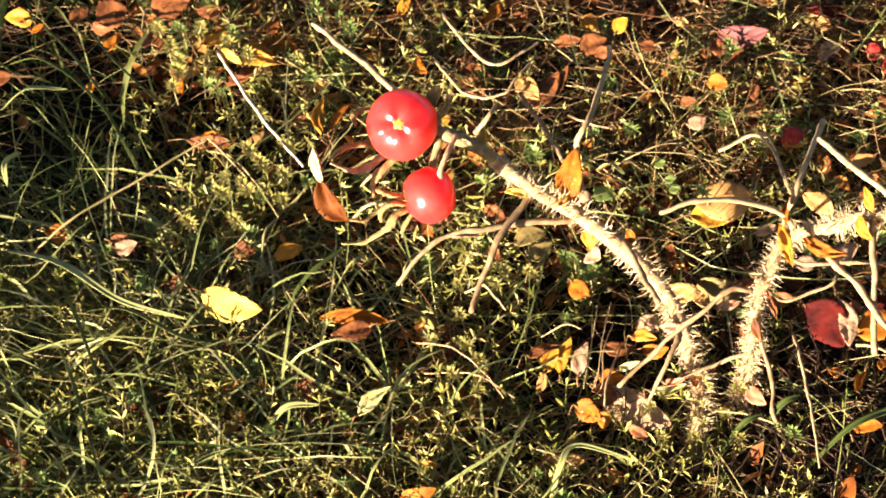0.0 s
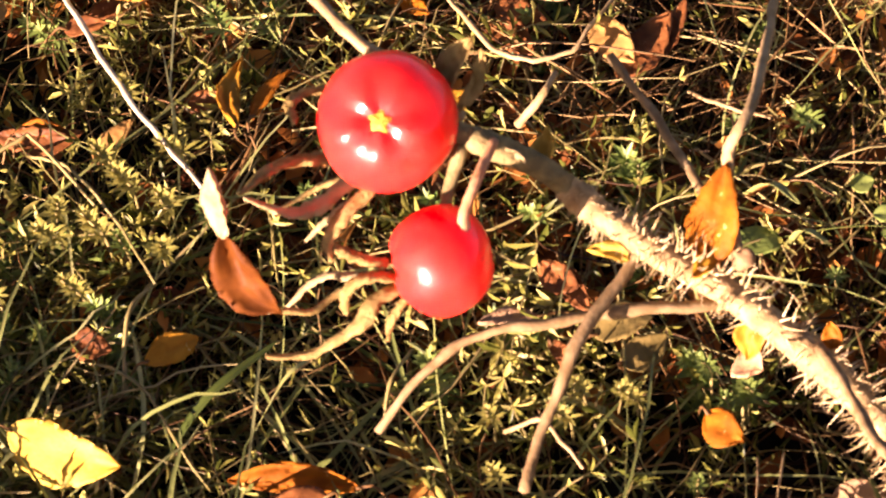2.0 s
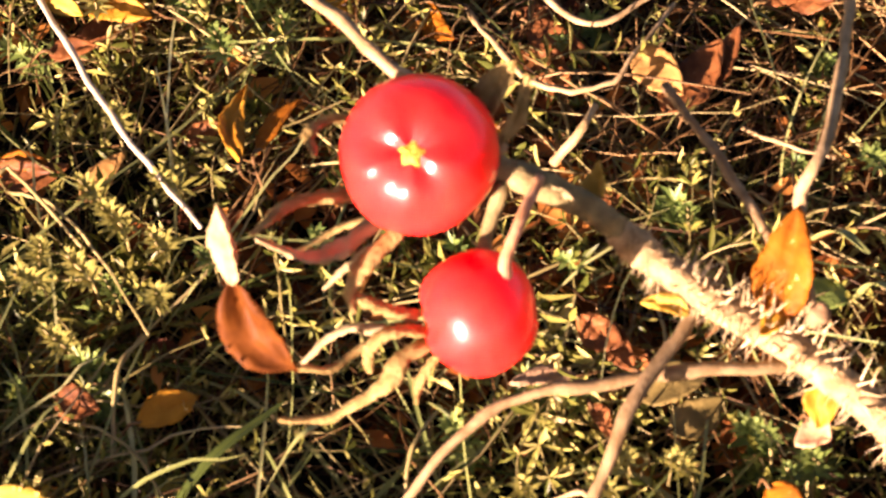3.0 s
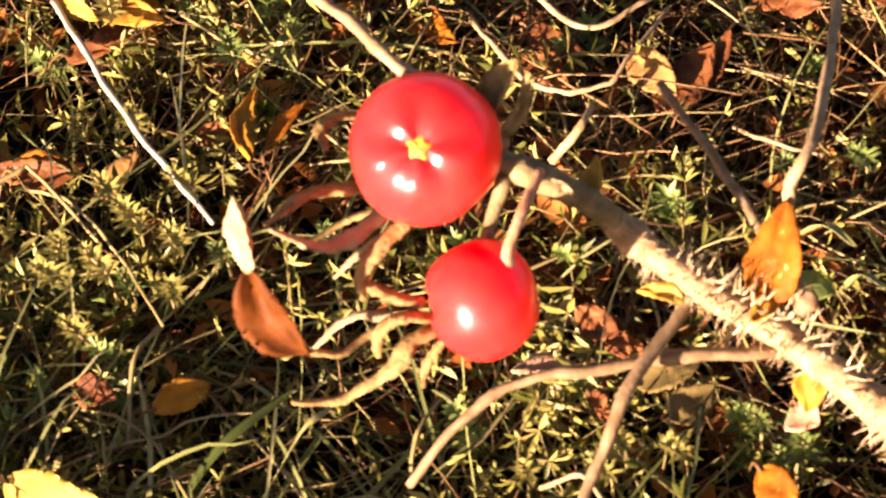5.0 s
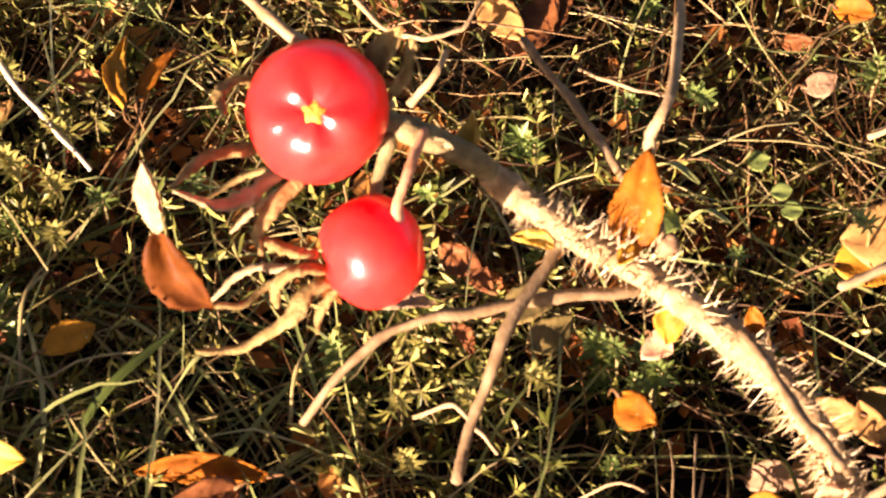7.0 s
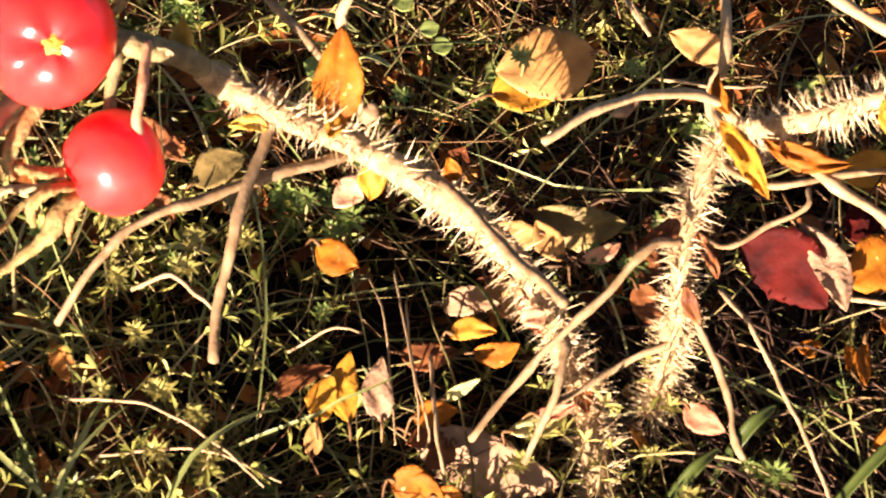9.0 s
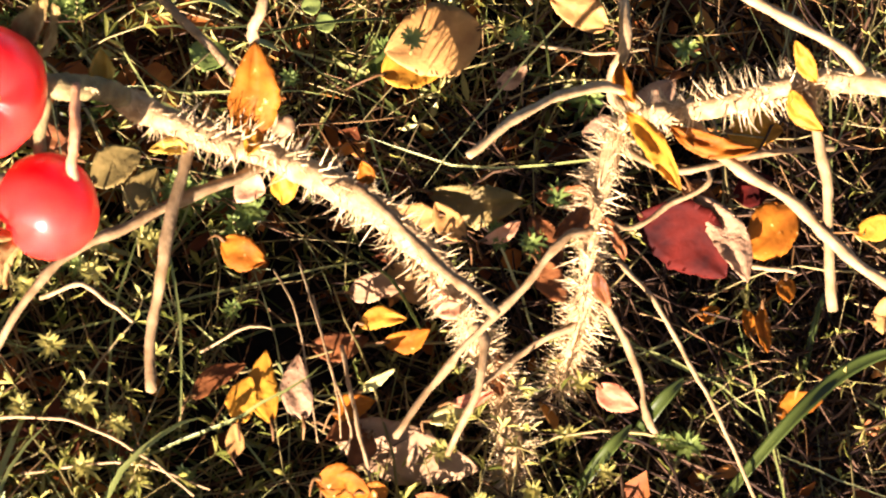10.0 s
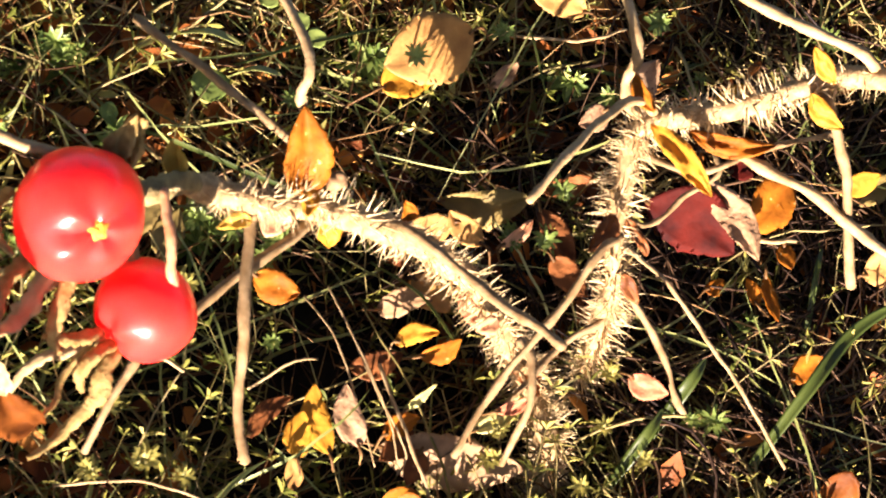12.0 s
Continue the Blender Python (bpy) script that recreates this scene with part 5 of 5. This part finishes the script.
    stuff("bedstraw_tips", little_leaves(root, out.reshape(-1, 3), np.repeat(lean, k * m, 0) + RNG.normal(0, 0.15, (n * k * m, 3)), ln, ln * RNG.uniform(0.24, 0.34, len(ln))), TIPS, "fresh green bedstraw tips with starry whorls", "bedstraw")
    # thin grass, mostly on the western side
    n = 1150
    xy = spots(n, lambda u, v: np.clip(1.0 - 3.0 * u + 0.3 * v, 0.015, 1) * np.clip(0.65 + 0.6 * v, 0, 1))
    head = np.where(RNG.uniform(0, 1, n) < 0.6, RNG.normal(2.0, 0.35, n), RNG.normal(-1.0, 0.6, n))
    lines = wander(xy, RNG.uniform(-0.018, -0.004, n), RNG.uniform(0.003, 0.016, n), RNG.uniform(0.03, 0.10, n), 9, 0.3, head, 0.07)
    pale = 650
    xy2 = spots(pale, lambda u, v: np.clip(1.2 - 1.7 * u, 0, 1) * np.clip((v - 0.45) * 3, 0.0, 1))
    head2 = np.where(RNG.uniform(0, 1, pale) < 0.6, RNG.normal(2.2, 0.6, pale), RNG.normal(0.2, 0.8, pale))
    lines2 = wander(xy2, RNG.uniform(-0.010, -0.002, pale), RNG.uniform(0.006, 0.016, pale), RNG.uniform(0.02, 0.06, pale), 9, 0.35, head2, 0.15)
    fine = 650
    xy3 = spots(fine, lambda u, v: np.clip(0.9 - 0.3 * u, 0.2, 1) * (1 - 0.8 * near_any(u, v, DARK)))
    lines3 = wander(xy3, RNG.uniform(-0.008, 0.002, fine), RNG.uniform(0.002, 0.010, fine), RNG.uniform(0.025, 0.08, fine), 9, 0.4, None, 0.06)
    lines2 = np.vstack([lines2, lines3])
    wide = np.concatenate([RNG.uniform(0.0006, 0.0016, pale), RNG.uniform(0.0003, 0.0007, fine)])
    stuff("pale_grass", blades(lines2, wide), PALEGRASS, "pale sunlit grass blades arching over the turf", "grass")
    stuff("grass", blades(lines, RNG.uniform(0.0005, 0.0012, n)), GRASS, "thin green grass blades leaning over the turf", "grass")


def build_outer_turf():
    """The same growth goes on around the rose, thinning out."""
    n = 9000
    ang, r = RNG.uniform(0, 2 * math.pi, n), 0.16 + 0.75 * RNG.uniform(0, 1, n) ** 0.8
    xy = np.column_stack([r * np.cos(ang) + 0.03, r * np.sin(ang)])
    uv = (xy - CORNER) @ TO_UV.T
    out = (uv[:, 0] < -0.08) | (uv[:, 0] > 1.24) | (uv[:, 1] < -0.10) | (uv[:, 1] > 1.32)
    xy = xy[out]
    n = len(xy)
    lines = wander(xy, RNG.uniform(-0.022, -0.010, n), RNG.uniform(0.004, 0.016, n), RNG.uniform(0.03, 0.10, n), 7)
    third = n // 3
    stuff("straw", rods(lines[:third], RNG.uniform(0.0004, 0.0009, third), 0.5), STRAW, "dry brown straw in the turf around", "straw")
    stuff("grass", blades(lines[third:], RNG.uniform(0.002, 0.005, n - third)), GRASS, "green turf around the rose", "grass")


def round_leaf(x, y, r, label):
    """A small round green leaf on its stalk."""
    z = float(height(x, y)) + 0.001
    ob = part("clover_leaf", leaf_shape((-r, 0, 0), (r, 0, 0.0006), 2.1 * r, (-0.3, 0, 1), 0.12, 0.1, 0.02, seed=int(abs(x) * 1e4), blunt=1.0), TIPS)
    ob.matrix_basis = Matrix.Translation((x, y, z)) @ Matrix.Rotation(x * 90, 4, "Z")
    tagged(ob, label, "leaf", "round leaves")
    st = part("leaf_stalk", tube([(0, 0, -0.0002), (0.001, 0.001, -0.004), (0.002, 0.001, -0.009)], (0.0003, 0.0003, 0.0003), 6, 8), BEDSTEM)
    st.parent = ob


round_leaf(0.0410, -0.0117, 0.0040, "small round green leaf among the bedstraw")
round_leaf(0.0646, -0.0106, 0.0024, "small round green leaf among the bedstraw")
round_leaf(0.0235, 0.0009, 0.0021, "small round green leaf among the bedstraw")
round_leaf(0.0635, -0.0239, 0.0022, "small round green leaf among the bedstraw")
round_leaf(0.0644, -0.0191, 0.0021, "small round green leaf among the bedstraw")
bedstraw_sprig(0.0215, -0.0419, 0.001, 0.0067)
bedstraw_sprig(0.0188, -0.0327, 0.001, 0.0049)
bedstraw_sprig(0.0482, -0.1365, 0, 0.0067)
bedstraw_sprig(0.0675, -0.0425, 0.015, 0.0052)
bedstraw_sprig(0.0589, -0.0871, 0.001, 0.0061)
bedstraw_sprig(0.0895, -0.0538, 0, 0.0052)
bedstraw_sprig(0.0496, -0.0263, 0, 0.0044)
bedstraw_sprig(0.0046, -0.0529, 0, 0.0038)
bedstraw_sprig(0.0399, -0.0575, 0, 0.0039)
bedstraw_sprig(-0.0028, 0.1229, 0, 0.0064)
bedstraw_sprig(0.0157, 0.1159, 0, 0.0053)
bedstraw_sprig(0.0636, 0.0068, 0.001, 0.0063)
bedstraw_sprig(0.1104, 0.0167, 0, 0.0078)
bedstraw_sprig(0.0933, -0.0078, 0, 0.0062)
bedstraw_sprig(-0.0596, 0.1397, 0.002, 0.0058)
bedstraw_sprig(-0.0426, 0.1263, 0.002, 0.0064)
bedstraw_sprig(-0.0166, 0.0862, 0, 0.0048)
bedstraw_sprig(0.0291, 0.0609, 0, 0.0053)
bedstraw_sprig(0.0176, -0.0421, 0, 0.0051)
bedstraw_sprig(0.0549, -0.0807, 0, 0.0050)
bedstraw_sprig(-0.1188, 0.0344, 0.002, 0.0052)
bedstraw_sprig(-0.0792, -0.0570, 0.002, 0.0057)
bedstraw_sprig(-0.1546, -0.0106, 0.002, 0.0057)
bedstraw_sprig(-0.1042, -0.0450, 0.002, 0.0052)
bedstraw_sprig(-0.0467, 0.1494, 0, 0.0048)
bedstraw_sprig(-0.0660, 0.0495, 0.002, 0.0051)
bedstraw_sprig(-0.0481, 0.0467, 0.003, 0.0051)
bedstraw_sprig(0.0282, 0.0126, 0.001, 0.0046)
bedstraw_sprig(0.1346, -0.1118, 0, 0.0059)
bedstraw_sprig(0.0709, -0.0826, 0, 0.0055)
bedstraw_sprig(-0.0674, 0.1426, 0.004, 0.0062, True)
bedstraw_sprig(-0.0661, 0.1249, 0.004, 0.0062, True)
bedstraw_sprig(-0.0461, 0.1225, 0.004, 0.0062, True)
bedstraw_sprig(-0.0514, 0.0827, 0.004, 0.0062, True)
bedstraw_sprig(-0.0605, 0.0687, 0.004, 0.0062, True)
bedstraw_sprig(-0.0755, 0.0629, 0.004, 0.0062, True)
bedstraw_sprig(-0.0929, 0.0504, 0.004, 0.0062, True)
bedstraw_sprig(-0.0738, 0.1136, 0.004, 0.0062, True)
bedstraw_sprig(-0.0780, 0.0422, 0.004, 0.0062, True)
bedstraw_sprig(-0.0546, 0.0531, 0.004, 0.0062, True)
bedstraw_sprig(-0.0089, -0.0293, 0.002, 0.0056, True)
bedstraw_sprig(0.0045, -0.0300, 0.002, 0.0056, True)
bedstraw_sprig(-0.0290, -0.0467, 0.002, 0.0056, True)
bedstraw_sprig(-0.0360, -0.0642, 0.002, 0.0056, True)
bedstraw_sprig(0.0105, -0.1161, 0.002, 0.0046, True)
bedstraw_sprig(0.0109, -0.1014, 0.002, 0.0047, True)
bedstraw_sprig(0.0189, -0.1212, 0.002, 0.0046, True)
bedstraw_sprig(0.0330, -0.1184, 0.002, 0.0046, True)
bedstraw_sprig(0.0323, -0.1290, 0.002, 0.0046, True)
bedstraw_sprig(-0.0390, -0.0564, 0.002, 0.0056, True)
bedstraw_sprig(-0.0048, 0.1150, 0.001, 0.0051)
bedstraw_sprig(-0.0146, 0.0905, 0.001, 0.0051)
bedstraw_sprig(0.0204, -0.0424, 0.001, 0.0049)
bedstraw_sprig(0.0539, -0.0810, 0.001, 0.0047)
bedstraw_sprig(0.0459, -0.1325, 0.001, 0.0045)
bedstraw_sprig(-0.0326, -0.1054, 0.001, 0.0047)
bedstraw_sprig(-0.0385, -0.0373, 0.001, 0.0051, True)
bedstraw_sprig(-0.0291, -0.0459, 0.001, 0.0052, True)
bedstraw_sprig(-0.0260, -0.0341, 0.001, 0.0052, True)
bedstraw_sprig(-0.0284, -0.0547, 0.001, 0.0052, True)
bedstraw_sprig(-0.0213, -0.0215, 0.001, 0.0052, True)
bedstraw_sprig(0.0044, -0.0321, 0.001, 0.0053, True)
bedstraw_sprig(-0.0038, -0.0246, 0.001, 0.0052, True)
bedstraw_sprig(0.0194, -0.1003, 0.001, 0.0048, True)
bedstraw_sprig(0.0435, -0.1127, 0.001, 0.0048, True)
bedstraw_sprig(-0.0683, 0.1315, 0.004, 0.0068, True)
bedstraw_sprig(-0.0675, 0.1196, 0.004, 0.0068, True)
bedstraw_sprig(-0.0547, 0.1349, 0.004, 0.0068, True)
bedstraw_sprig(-0.0440, 0.1119, 0.004, 0.0068, True)
bedstraw_sprig(-0.0467, 0.0642, 0.004, 0.0068, True)
bedstraw_sprig(-0.0594, 0.0612, 0.004, 0.0068, True)
bedstraw_sprig(-0.0767, 0.0578, 0.004, 0.0068, True)
bedstraw_sprig(-0.0687, 0.0530, 0.004, 0.0068, True)
bedstraw_sprig(-0.0605, 0.0436, 0.004, 0.0068, True)
bedstraw_sprig(-0.0275, 0.0887, 0.004, 0.0068, False)
bedstraw_sprig(-0.0111, 0.1145, 0.004, 0.0068, False)
bedstraw_sprig(-0.0052, 0.1041, 0.004, 0.0068, False)


def strew_leaves():
    """Dry leaves of the litter, thickest on the upper slope, each its own way."""
    rng = np.random.default_rng(21)
    for part_of, n in ((((0.02, 1.0), (-0.02, 0.22)), 44), (((0.45, 1.05), (0.18, 0.42)), 12), (((0.50, 0.98), (0.60, 1.0)), 12)):
        for _ in range(n):
            u, v = rng.uniform(*part_of[0]), rng.uniform(*part_of[1])
            at = CORNER + u * RIGHT + v * DOWN
            a, long = rng.uniform(0, 6.28), rng.uniform(0.006, 0.013)
            fallen_leaf(tuple(at), tuple(at + long * np.array((math.cos(a), math.sin(a)))), long * rng.uniform(0.42, 0.66), str(rng.choice(("rust", "rust", "orange", "tan", "rust", "gold"))), rng.uniform(-0.003, 0.003))


strew_leaves()
build_turf()
build_outer_turf()
